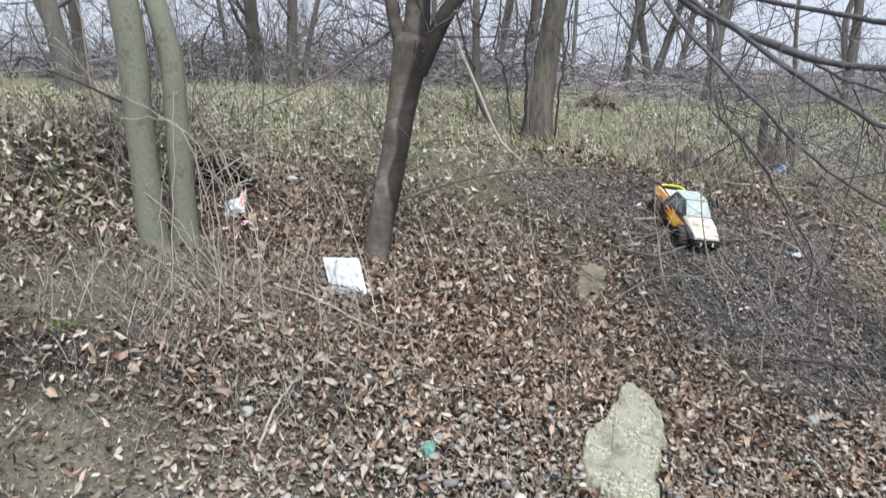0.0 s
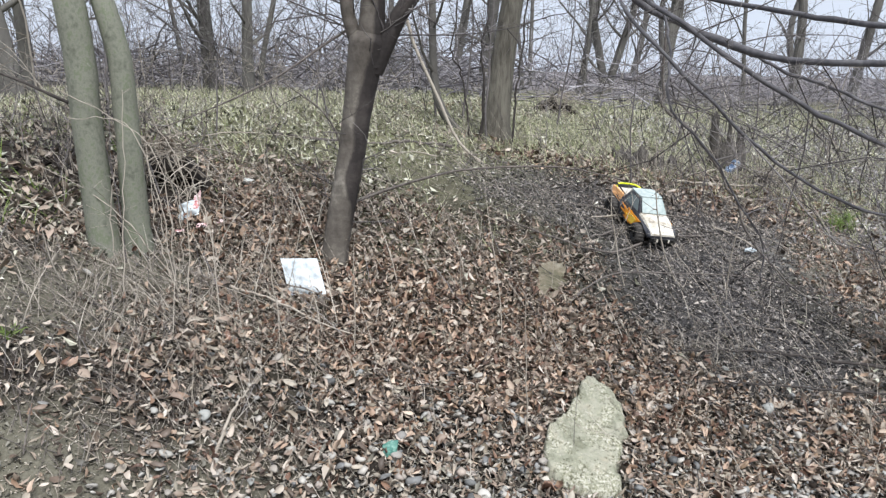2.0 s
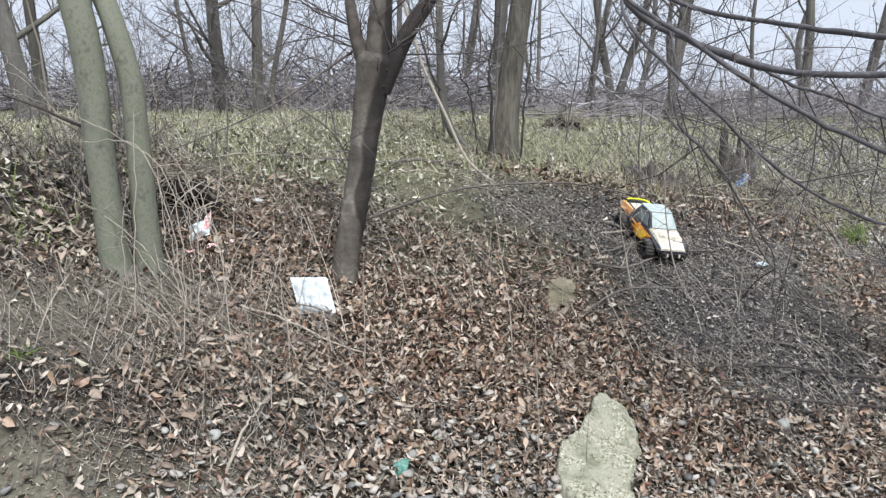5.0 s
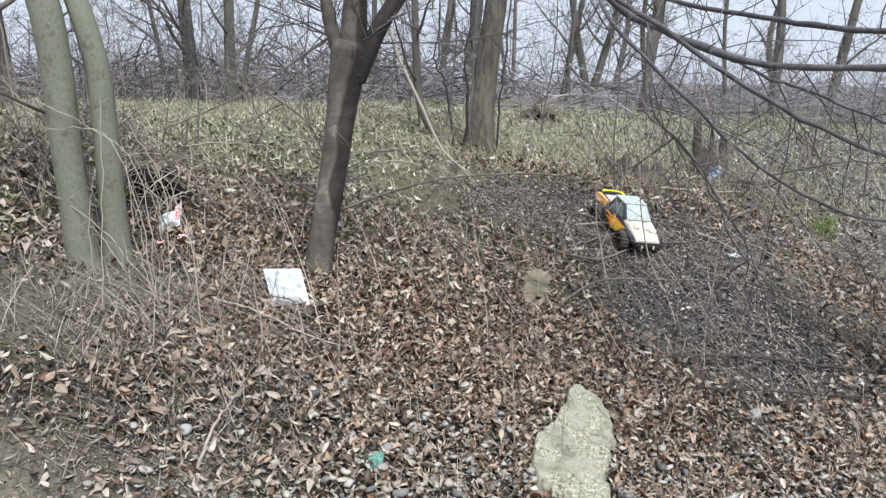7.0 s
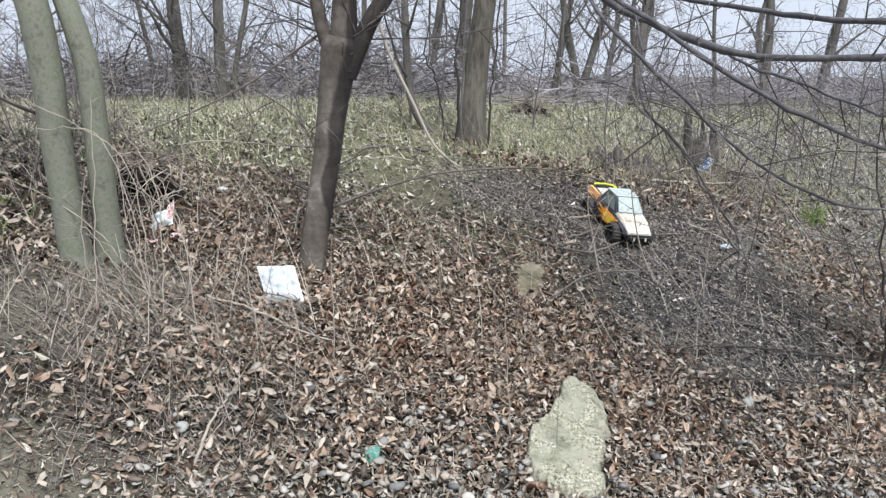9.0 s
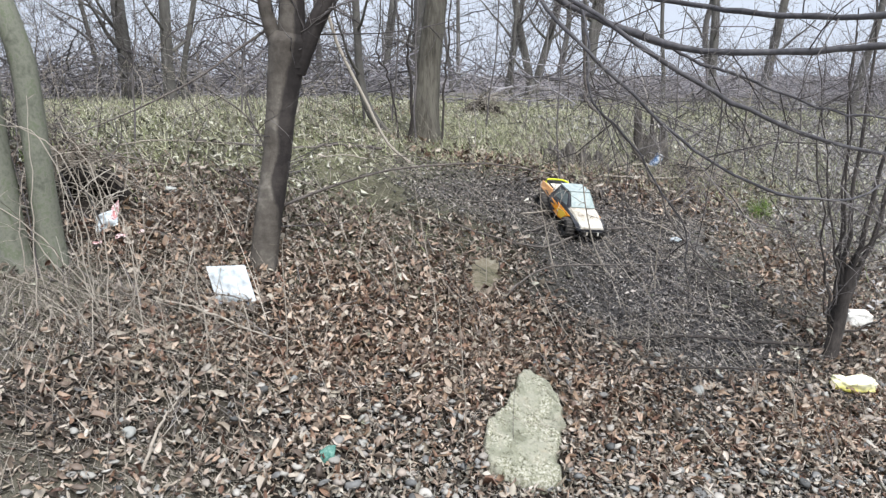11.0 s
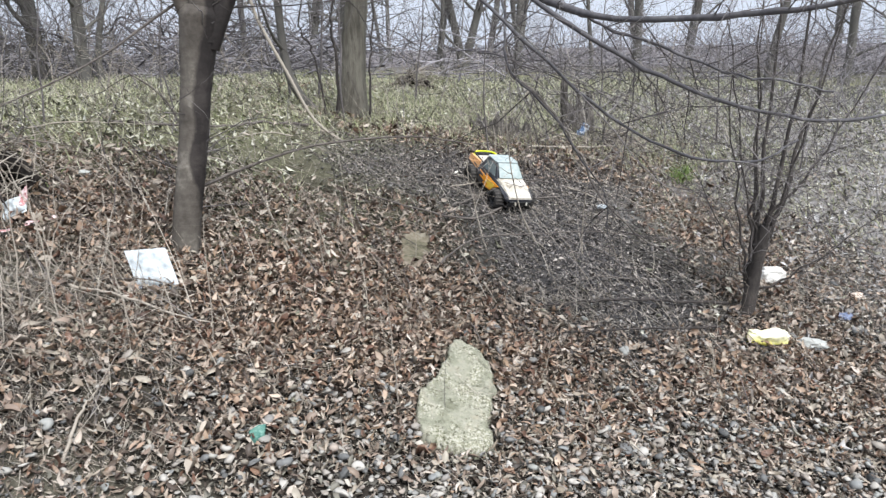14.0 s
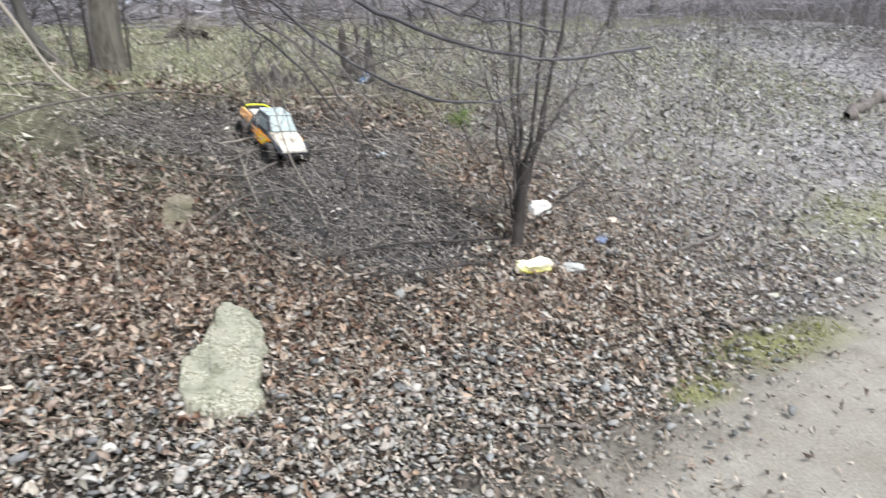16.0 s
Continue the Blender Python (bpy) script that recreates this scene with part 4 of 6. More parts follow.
blades("twig_litter", *scatter(4200, 0.3, 4.4, 3.1, 6.6, lambda x, y: 0.16 + 0.62 * patch(x, y, 2.6, 5.2, 1.0, 0.6) + 0.05 * ash(x, y)), 0.38, 0.0028, MAT["twig"], "dark fallen twigs strewn over the dark soil and towards the stumps", "twigs", 1.7, 6)
blades("pale_twig_litter", *scatter(4200, 0.3, 4.4, 3.1, 6.6, lambda x, y: 0.12 + 0.62 * patch(x, y, 2.6, 5.3, 1.0, 0.6) + 0.20 * ash(x, y)), 0.30, 0.0025, MAT["stalk"], "bleached fallen twigs strewn over the dark soil and towards the stumps", "twigs", 1.7, 6)
blades("grass", *scatter(9000, 0.6, 4.6, 5.0, 7.0, lambda x, y: 0.6 * patch(x, y, 1.9, 5.75, 0.6, 0.35) + 0.5 * patch(x, y, 3.4, 5.2, 0.9, 0.6) + 0.3), 0.12, 0.003, MAT["grass"], "thin pale grass round rotten stumps", "grass", 0.8, 3)
leaves("russet_leaf_litter", *scatter(7000, 0.5, 3.6, 4.6, 6.0, lambda x, y: 0.75 * patch(x, y, 2.55, 5.05, 0.75, 0.35) + 0.75 * patch(x, y, 1.3, 5.3, 0.7, 0.22)), 0.042, MAT["red_leaf"], "tan dead leaves strewn before rotten stumps", 0.5, 0.03, plain=True)
leaves("leaf_litter", *scatter(9000, 0.5, 3.6, 4.6, 6.2, lambda x, y: 0.75 * patch(x, y, 2.55, 5.15, 0.85, 0.45) + 0.75 * patch(x, y, 1.3, 5.3, 0.8, 0.25)), 0.042, MAT["leaf"], "brown dead leaves strewn before rotten stumps", 0.5, 0.03, plain=True)


# ---- trees ----
def tree(label, base, top, r0, r1, material, bend=0.05, limbs=6, limb_len=1.2, twigs=10, start=0.35, group="", flare=1.5, name="tree", wiggle=None, twig_r=0.004, depth=2):
    base, top = np.array(base, float), np.array(top, float)
    base[2] = surface_z(base[0], base[1])
    ob = tagged(new(name), label, "tree", group)
    ctrl = [base - (0, 0, 0.06), base + (top - base) * 0.08, base + (top - base) * 0.35 + rng.normal(0, bend, 3) * (1, 1, 0), base + (top - base) * 0.7 + rng.normal(0, bend, 3) * (1, 1, 0), top]
    if wiggle is not None:
        ctrl = [base - (0, 0, 0.06)] + [np.array(w, float) for w in wiggle]
    line = curve_points(ctrl, 22)
    k = np.linspace(0, 1, 22)
    rad = r0 + (r1 - r0) * k + r0 * (flare - 1) * np.exp(-k * 14)
    trunk = Tubes(14 if r0 > 0.05 else 8)
    trunk.add(line, rad, 0.10)
    trunk.mesh("trunk", material, ob)
    spray = Tubes(3)
    for _ in range(limbs):
        q = start + (0.95 - start) * rng.random()
        i = int(q * 21)
        ang = rng.random() * 6.283
        way = np.array([np.cos(ang), np.sin(ang), 0.5 + 0.6 * rng.random()])
        ln = limb_len * (0.5 + rng.random())
        lr = rad[i] * (0.25 + 0.2 * rng.random())
        limb_line = wander(line[i], way, ln, 9, 0.12, 0.03)
        limb = Tubes(6)
        limb.add(limb_line, np.linspace(lr, lr * 0.2, 9), 0.1)
        limb.mesh("limb", material, ob)
        twigs_on(spray, limb_line, twigs, ln * 0.55, max(twig_r, lr * 0.25), depth, n=5)
    twigs_on(spray, line, twigs, limb_len * 0.7, twig_r, depth, start, n=5)
    joined(spray.mesh("crown", MAT["twig"], ob))
    return ob


def above(x, y, z):
    return np.array([x, y, z], float)


# the forked tree in the middle, which also carries the overhanging boughs
def forked_tree():
    ob = tagged(new("tree"), "smooth grey forked tree leaning over a white packet", "tree")
    b = above(-0.312, 3.13, surface_z(-0.312, 3.13))
    line = curve_points([b - (0, 0, 0.06), b + (0.0, 0, 0.05), above(-0.289, 3.125, 0.737), above(-0.241, 3.12, 0.989), above(-0.204, 3.12, 1.232), above(-0.166, 3.12, 1.467), above(-0.148, 3.12, 1.56)], 34)
    rad = np.interp(np.linspace(0, 1, 34), [0, 0.06, 0.17, 0.33, 0.5, 0.67, 0.83, 0.93, 1], [0.092, 0.070, 0.061, 0.060, 0.061, 0.063, 0.079, 0.086, 0.062])
    t = Tubes(18)
    t.add(line, rad, 0.06)
    t.mesh("trunk", MAT["bark"], ob)
    spray = Tubes(3)
    forks = [([above(-0.17, 3.12, 1.44), above(-0.225, 3.125, 1.58), above(-0.250, 3.12, 1.70), above(-0.27, 3.15, 1.9), above(-0.3, 3.3, 2.7), above(-0.45, 3.5, 3.8)], 0.036, 0.012),
             ([above(-0.15, 3.12, 1.42), above(-0.135, 3.12, 1.66), above(-0.10, 3.14, 2.0), above(0.05, 3.3, 3.0), above(0.1, 3.4, 4.4)], 0.066, 0.018),
             ([above(-0.13, 3.11, 1.40), above(-0.04, 3.10, 1.60), above(0.022, 3.09, 1.70), above(0.09, 3.08, 1.80), above(0.30, 3.05, 2.15), above(0.62, 3.02, 2.1)], 0.040, 0.027)]
    for ctrl, r0, r1 in forks:
        l = curve_points(ctrl, 16)
        f = Tubes(12)
        f.add(l, np.linspace(r0, r1, 16), 0.06)
        f.mesh("limb", MAT["bark"], ob)
        twigs_on(spray, l, 14, 0.7, 0.0045, 3, 0.1, -0.01)
    twigs_on(spray, line, 22, 0.5, 0.0032, 2, 0.3, -0.01)
    for ctrl, r0 in (([above(-0.25, 3.2, 0.80), above(-0.1, 3.28, 0.85), above(0.14, 3.26, 0.93), above(0.35, 3.25, 0.97), above(0.72, 3.2, 0.99), above(1.0, 3.1, 0.95)], 0.008), ([above(-0.26, 3.18, 1.57), above(-0.36, 3.14, 1.50), above(-0.53, 3.10, 1.38), above(-0.74, 3.06, 1.27), above(-0.93, 3.04, 1.19), above(-1.05, 3.03, 1.14)], 0.006), ([above(-0.24, 3.13, 0.95), above(-0.33, 3.1, 1.2), above(-0.5, 3.0, 1.35)], 0.006)):
        l = curve_points(ctrl, 16)
        f = Tubes(6)
        f.add(l, np.linspace(r0, r0 * 0.35, 16), 0.1)
        f.mesh("branch", MAT["stick"], ob)
        twigs_on(spray, l, 7, 0.35, 0.0022, 2, 0.2, 0.0)
    # boughs that hang over the open ground
    boughs = [([above(0.62, 3.02, 2.1), above(0.924, 2.979, 1.732), above(1.13, 2.83, 1.60), above(1.36, 2.56, 1.49), above(1.6, 2.2, 1.465), above(1.827, 1.939, 1.494), above(2.2, 1.6, 1.6)], 0.0175, 0.0068),
              ([above(0.62, 3.02, 2.1), above(1.0, 3.2, 1.95), above(1.209, 3.299, 1.80), above(1.44, 2.83, 1.67), above(1.59, 2.4, 1.58), above(1.69, 1.98, 1.551), above(1.8, 1.5, 1.6)], 0.012, 0.008),
              ([above(0.85, 2.98, 1.80), above(0.95, 2.5, 1.60), above(1.28, 2.30, 1.36), above(1.73, 2.31, 1.17), above(2.2, 2.35, 1.09), above(2.816, 2.476, 1.10)], 0.009, 0.006),
              ([above(0.85, 2.98, 1.80), above(0.80, 2.5, 1.62), above(1.02, 2.36, 1.38), above(1.33, 2.37, 1.13), above(1.65, 2.38, 0.98), above(1.988, 2.443, 0.931), above(2.3, 2.6, 0.98)], 0.0065, 0.004),
              ([above(0.976, 2.70, 1.66), above(0.95, 2.52, 1.5), above(0.926, 2.411, 1.315), above(1.068, 2.472, 1.188), above(1.227, 2.521, 1.018), above(1.396, 2.553, 0.79), above(1.45, 2.6, 0.6)], 0.005, 0.0025),
              ([above(1.27, 2.70, 1.52), above(1.5, 2.5, 1.40), above(1.8, 2.35, 1.28), above(2.2, 2.3, 1.2)], 0.006, 0.004)]
    for ctrl, r0, r1 in boughs:
        l = curve_points(ctrl, 34)
        l[1:] += np.cumsum(rng.normal(0, 0.0035, (33, 3)), 0) * 0.7 + rng.normal(0, 0.002, (33, 3))
        f = Tubes(9)
        f.add(l, np.linspace(r0, r1, 34) * (1 + 0.22 * (rng.random(34) < 0.18)), 0.16)
        f.mesh("bough", MAT["bough"], ob)
        twigs_on(spray, l, 18, 0.6, 0.003, 3, 0.15, -0.004, 0.14)
    joined(spray.mesh("crown", MAT["twig"], ob))


forked_tree()

# the pair of trees beside the hollow
tree("mossy grey tree trunk standing close beside its twin", (-1.215, 2.82, 0), (-1.75, 3.0, 4.6), 0.056, 0.058, MAT["green_bark"], 0.02, 4, 1.0, 6, 0.88, "pair of trunks", 1.5,
     wiggle=[(-1.225, 2.82, 0.75), (-1.236, 2.82, 1.0), (-1.245, 2.82, 1.22), (-1.247, 2.82, 1.45), (-1.285, 2.82, 1.75), (-1.5, 2.9, 2.6), (-1.75, 3.0, 4.6)])
tree("slimmer mossy grey trunk leaning beside its twin", (-1.105, 2.87, 0), (-1.5, 3.1, 4.4), 0.052, 0.040, MAT["green_bark"], 0.02, 4, 1.0, 6, 0.88, "pair of trunks", 1.8,
     wiggle=[(-1.105, 2.87, 0.75), (-1.106, 2.87, 1.0), (-1.110, 2.87, 1.22), (-1.112, 2.87, 1.43), (-1.165, 2.87, 1.67), (-1.30, 2.95, 2.2), (-1.5, 3.1, 4.4)])
hanging = bpy.data.objects["tree.001"]
t = Tubes(6)
t.add(curve_points([(-1.28, 2.96, 1.22), (-1.40, 2.93, 1.27), (-1.51, 2.90, 1.33), (-1.63, 2.87, 1.38)], 14), np.linspace(0.009, 0.004, 14), 0.2)
t.mesh("branch", MAT["dark_bark"], hanging)
# the rough-barked tree behind the truck's track and its leaning sapling
tree("rough-barked brown tree with dry leaves at its foot", (0.69, 5.85, 0), (1.0, 5.9, 5.5), 0.115, 0.06, MAT["rough_bark"], 0.03, 6, 1.3, 10, 0.62, "", 1.45,
     wiggle=[(0.71, 5.85, 1.3), (0.79, 5.87, 2.0), (0.92, 5.9, 3.2), (1.0, 5.9, 5.5)])
tree("long pale dead cane leaning before a rough-barked tree", (0.70, 4.76, 0), (-0.2, 5.05, 2.3), 0.009, 0.012, MAT["stalk"], 0.01, 1, 0.4, 2, 0.6, "", 1.0,
     wiggle=[(0.577, 4.85, 0.74), (0.345, 4.95, 0.915), (0.18, 5.0, 1.24), (0.022, 5.05, 1.565), (-0.027, 5.05, 1.72), (-0.2, 5.05, 2.3)])
tree("slender grey tree curving up beside a rough-barked tree", (0.43, 5.92, 0), (0.1, 5.9, 4.2), 0.045, 0.022, MAT["far_bark"], 0.02, 4, 0.8, 7, 0.45, "", 1.3,
     wiggle=[(0.411, 5.9, 0.88), (0.259, 5.9, 1.06), (0.175, 5.9, 1.32), (0.146, 5.9, 1.93), (0.13, 5.9, 2.8), (0.1, 5.9, 4.2)])


def climbing_stem(points, radius):
    ob = tagged(new("climbing_stem"), "dark thin stem growing up against a rough-barked tree", "sapling", "stems on the rough tree")
    x, y = points[0]
    l = curve_points([(x, y, float(surface_z(x, y)) - 0.02)] + [p for p in points[1:]], 26) + rng.normal(0, 0.006, (26, 3))
    t = Tubes(6)
    t.add(l, np.linspace(radius, radius * 0.45, 26), 0.2)
    t.mesh("stem", MAT["dark_bark"], ob)
    c = Tubes(3)
    twigs_on(c, l, 9, 0.4, radius * 0.3, 2, 0.3, 0.0, 0.18, 6)
    joined(c.mesh("crown", MAT["twig"], ob))


climbing_stem([(0.55, 5.66), (0.565, 5.66, 1.3), (0.54, 5.64, 1.6), (0.59, 5.68, 2.0), (0.52, 5.7, 2.8)], 0.014)
climbing_stem([(0.80, 5.70), (0.84, 5.72, 1.25), (0.87, 5.74, 1.7), (0.93, 5.78, 2.3), (1.0, 5.8, 3.0)], 0.010)
climbing_stem([(0.46, 5.7), (0.40, 5.68, 1.35), (0.30, 5.66, 1.55), (0.34, 5.64, 1.9), (0.28, 5.6, 2.5)], 0.009)

# trees further back
BACK = [(-4.22, 7.64, -5.0, 0.12), (-4.60, 8.6, -4.55, 0.075), (-3.03, 10.6, -3.15, 0.115), (-2.12, 9.1, -2.13, 0.08), (-2.10, 9.8, -2.0, 0.045), (-3.88, 12.0, -3.9, 0.045),
        (-0.9, 13.0, -0.6, 0.06), (-6.6, 13.8, -6.4, 0.13), (-7.3, 16.0, -7.6, 0.12), (-8.5, 10.5, -8.8, 0.13), (0.69, 14.67, 1.3, 0.11), (1.2, 13.17, 1.23, 0.113),
        (3.57, 15.94, 4.3, 0.085), (3.90, 15.01, 3.1, 0.10), (3.95, 15.05, 5.3, 0.10), (6.75, 22.86, 7.4, 0.126), (4.46, 13.05, 4.95, 0.09), (5.25, 15.36, 5.6, 0.12),
        (7.22, 13.54, 7.02, 0.11), (9.25, 15.09, 9.86, 0.121), (3.03, 19.87, 2.92, 0.07), (-0.6, 15.5, -0.5, 0.08), (8.6, 9.5, 9.0, 0.08), (6.6, 8.6, 6.9, 0.06),
        (11.01, 11.01, 11.51, 0.1), (1.9, 21.0, 2.0, 0.12), (11.71, 22.32, 11.6, 0.134), (14.14, 16.16, 14.45, 0.121), (2.35, 16.5, 2.2, 0.05), (2.95, 12.8, 3.2, 0.04), (6.3, 18.5, 6.1, 0.09), (5.6, 12.2, 5.5, 0.045)]
for x, y, tx, r in BACK:
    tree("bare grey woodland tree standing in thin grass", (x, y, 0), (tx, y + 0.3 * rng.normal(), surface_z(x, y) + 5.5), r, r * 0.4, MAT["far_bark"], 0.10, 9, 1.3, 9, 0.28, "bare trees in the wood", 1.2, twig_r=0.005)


# the many-stemmed small tree by the litter
def stemmed_tree():
    ob = tagged(new("tree"), "small dark tree splitting into many thin stems beside litter", "tree")
    b = above(2.505, 3.09, surface_z(2.505, 3.09))
    line = curve_points([b - (0, 0, 0.05), b + (0.01, 0, 0.06), b + (0.03, 0, 0.25), b + (0.06, 0.0, 0.5)], 12)
    t = Tubes(10)
    t.add(line, np.linspace(0.042, 0.031, 12), 0.25)
    t.mesh("trunk", MAT["dark_bark"], ob)
    spray = Tubes(3)
    for k, (dx, dy, dz, r) in enumerate([(-0.22, 0.05, 1.2, 0.012), (-0.10, 0.0, 1.5, 0.014), (0.06, 0.1, 1.6, 0.022), (0.24, 0.05, 1.6, 0.022), (0.50, 0.15, 1.45, 0.020), (-0.16, 0.25, 1.2, 0.010), (0.2, -0.2, 1.3, 0.012), (0.80, 0.1, 1.0, 0.012), (0.16, 0.35, 1.7, 0.014), (0.7, -0.15, 0.5, 0.009), (-0.5, -0.1, 0.7, 0.007)]):
        s = line[4 + k % 8]
        l = curve_points([s, s + np.array([dx * 0.25, dy * 0.25, dz * 0.2]), s + np.array([dx * 0.55, dy * 0.6, dz * 0.5]), s + np.array([dx, dy, dz])], 12) + rng.normal(0, 0.011, (12, 3))
        f = Tubes(6)
        f.add(l, np.linspace(r * 0.78, r * 0.22, 12), 0.1)
        f.mesh("stem", MAT["dark_bark"], ob)
        twigs_on(spray, l, 15, 0.42, 0.0022, 2, 0.15)
    joined(spray.mesh("crown", MAT["twig"], ob))


stemmed_tree()


# thickets of thin stems behind the trees and beside the open ground
def thicket(name, label, count, x0, x1, y0, y1, tall, radius, material="twig", side=5, depth=1):
    tubes = Tubes(3)
    x, y = scatter(count, x0, x1, y0, y1, lambda a, b: 0.35 + 0.65 * (np.sin(1.3 * a + 0.6 * b) > -0.2))
    n = len(x)
    way = np.stack([rng.normal(0, 0.38, n), rng.normal(0, 0.38, n), np.ones(n)], -1)
    l = wander_many(np.stack([x, y, surface_z(x, y) - 0.02], -1), way, tall * (0.35 + rng.random(n)), 8, 0.14, -0.03)
    tubes.add_many(l, radius * (0.6 + 0.8 * rng.random(n))[:, None] * np.linspace(1, 0.35, 8))
    twigs_on(tubes, l, side, tall * 0.42, radius * 0.55, depth, 0.2, 0.0, 0.18, 5)
    return tagged(tubes.mesh(name, MAT[material]), label, "undergrowth", kind="stuff")


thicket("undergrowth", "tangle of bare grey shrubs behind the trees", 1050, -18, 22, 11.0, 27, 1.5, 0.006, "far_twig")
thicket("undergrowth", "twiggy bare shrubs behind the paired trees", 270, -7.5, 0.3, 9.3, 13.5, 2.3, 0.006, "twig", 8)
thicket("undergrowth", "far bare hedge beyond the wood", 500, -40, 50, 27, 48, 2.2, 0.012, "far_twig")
thicket("undergrowth", "sparse bare saplings between the trees", 170, -6, 9, 6.2, 11.5, 1.4, 0.0040, side=6)
thicket("undergrowth", "pale dry brush among the trees", 150, -3, 6, 4.6, 9, 0.8, 0.0030, "stalk", 6)
thicket("undergrowth", "bare thin brush beside the path", 850, 3.6, 15, 4.4, 13, 1.25, 0.0038, "far_twig", side=6)
thicket("undergrowth", "bare brambles on the hollow's bank", 230, -3.0, -1.4, 3.2, 3.95, 0.4, 0.0032, side=8)
thicket("undergrowth", "pale bramble canes arching over the bank", 90, -2.9, -1.35, 2.9, 3.8, 0.55, 0.0030, "stalk", side=5)
thicket("undergrowth", "thin weeds in front of the paired trees", 10, -2.0, -0.3, 2.2, 2.9, 0.5, 0.0022, "stalk", 4)
thicket("undergrowth", "thin weeds standing over the dark soil", 26, 0.9, 3.2, 2.7, 4.8, 0.5, 0.0022, "stalk", 4)


# single saplings between the camera and the wood
def sapling(x, y, tall, lean, radius, material):
    ob = tagged(new("sapling"), "thin bare sapling standing in the litter" if material == "twig" else "thin pale dry sapling standing in the litter", "sapling", "thin saplings")
    b = np.array([x, y, float(surface_z(x, y)) - 0.02])
    l = wander(b, (lean[0], lean[1], 1), tall, 14, 0.07, 0.0)
    t = Tubes(6)
    t.add(l, np.linspace(radius, radius * 0.35, 14), 0.1)
    t.mesh("stem", MAT[material], ob)
    c = Tubes(3)
    twigs_on(c, l, 9, tall * 0.32, radius * 0.42, 2, 0.2, 0.0, 0.16, 6)
    joined(c.mesh("crown", MAT[material], ob))


for x, y, tall, lx, ly, r, m in ((1.55, 4.75, 1.6, 0.05, 0.0, 0.006, "twig"), (1.75, 3.55, 0.75, -0.12, 0.0, 0.0045, "stalk"), (0.49, 2.30, 0.62, 0.0, 0.05, 0.0032, "stalk"), (0.28, 3.02, 0.45, -0.1, 0.0, 0.003, "stalk"), (1.17, 3.5, 0.6, -0.25, 0.0, 0.0045, "stalk"), (-1.2, 4.4, 1.4, 0.1, 0, 0.006, "twig"),
                                 (-2.0, 3.9, 1.6, 0.05, 0, 0.007, "stalk"), (-1.9, 4.5, 1.7, -0.15, 0, 0.008, "twig"), (0.2, 6.3, 2.2, -0.1, 0, 0.012, "twig"), (0.45, 6.6, 2.2, 0.1, 0, 0.012, "twig"), (0.6, 5.6, 1.9, -0.05, -0.1, 0.009, "twig"), (2.4, 6.4, 1.9, 0.15, 0, 0.008, "twig"), (3.2, 6.6, 1.8, 0.2, 0, 0.008, "twig"),
                                 (3.9, 5.6, 1.6, -0.1, 0, 0.008, "twig"), (4.3, 5.0, 1.6, 0.1, 0, 0.007, "twig"), (3.3, 4.4, 1.3, 0.2, 0, 0.006, "twig"), (3.0, 4.9, 1.2, -0.2, 0, 0.006, "stalk"), (-0.6, 5.2, 1.5, -0.1, 0, 0.007, "twig"), (-0.9, 6.6, 2.0, 0.1, 0, 0.009, "twig"), (1.4, 6.9, 2.0, 0.0, 0, 0.009, "twig"), (4.6, 3.6, 1.0, 0.1, 0.1, 0.005, "twig"), (5.4, 4.4, 1.3, 0.1, 0.1, 0.006, "twig"), (3.7, 3.4, 0.8, 0.2, 0.1, 0.004, "stalk")):
    sapling(x, y, tall, (lx, ly), r, m)


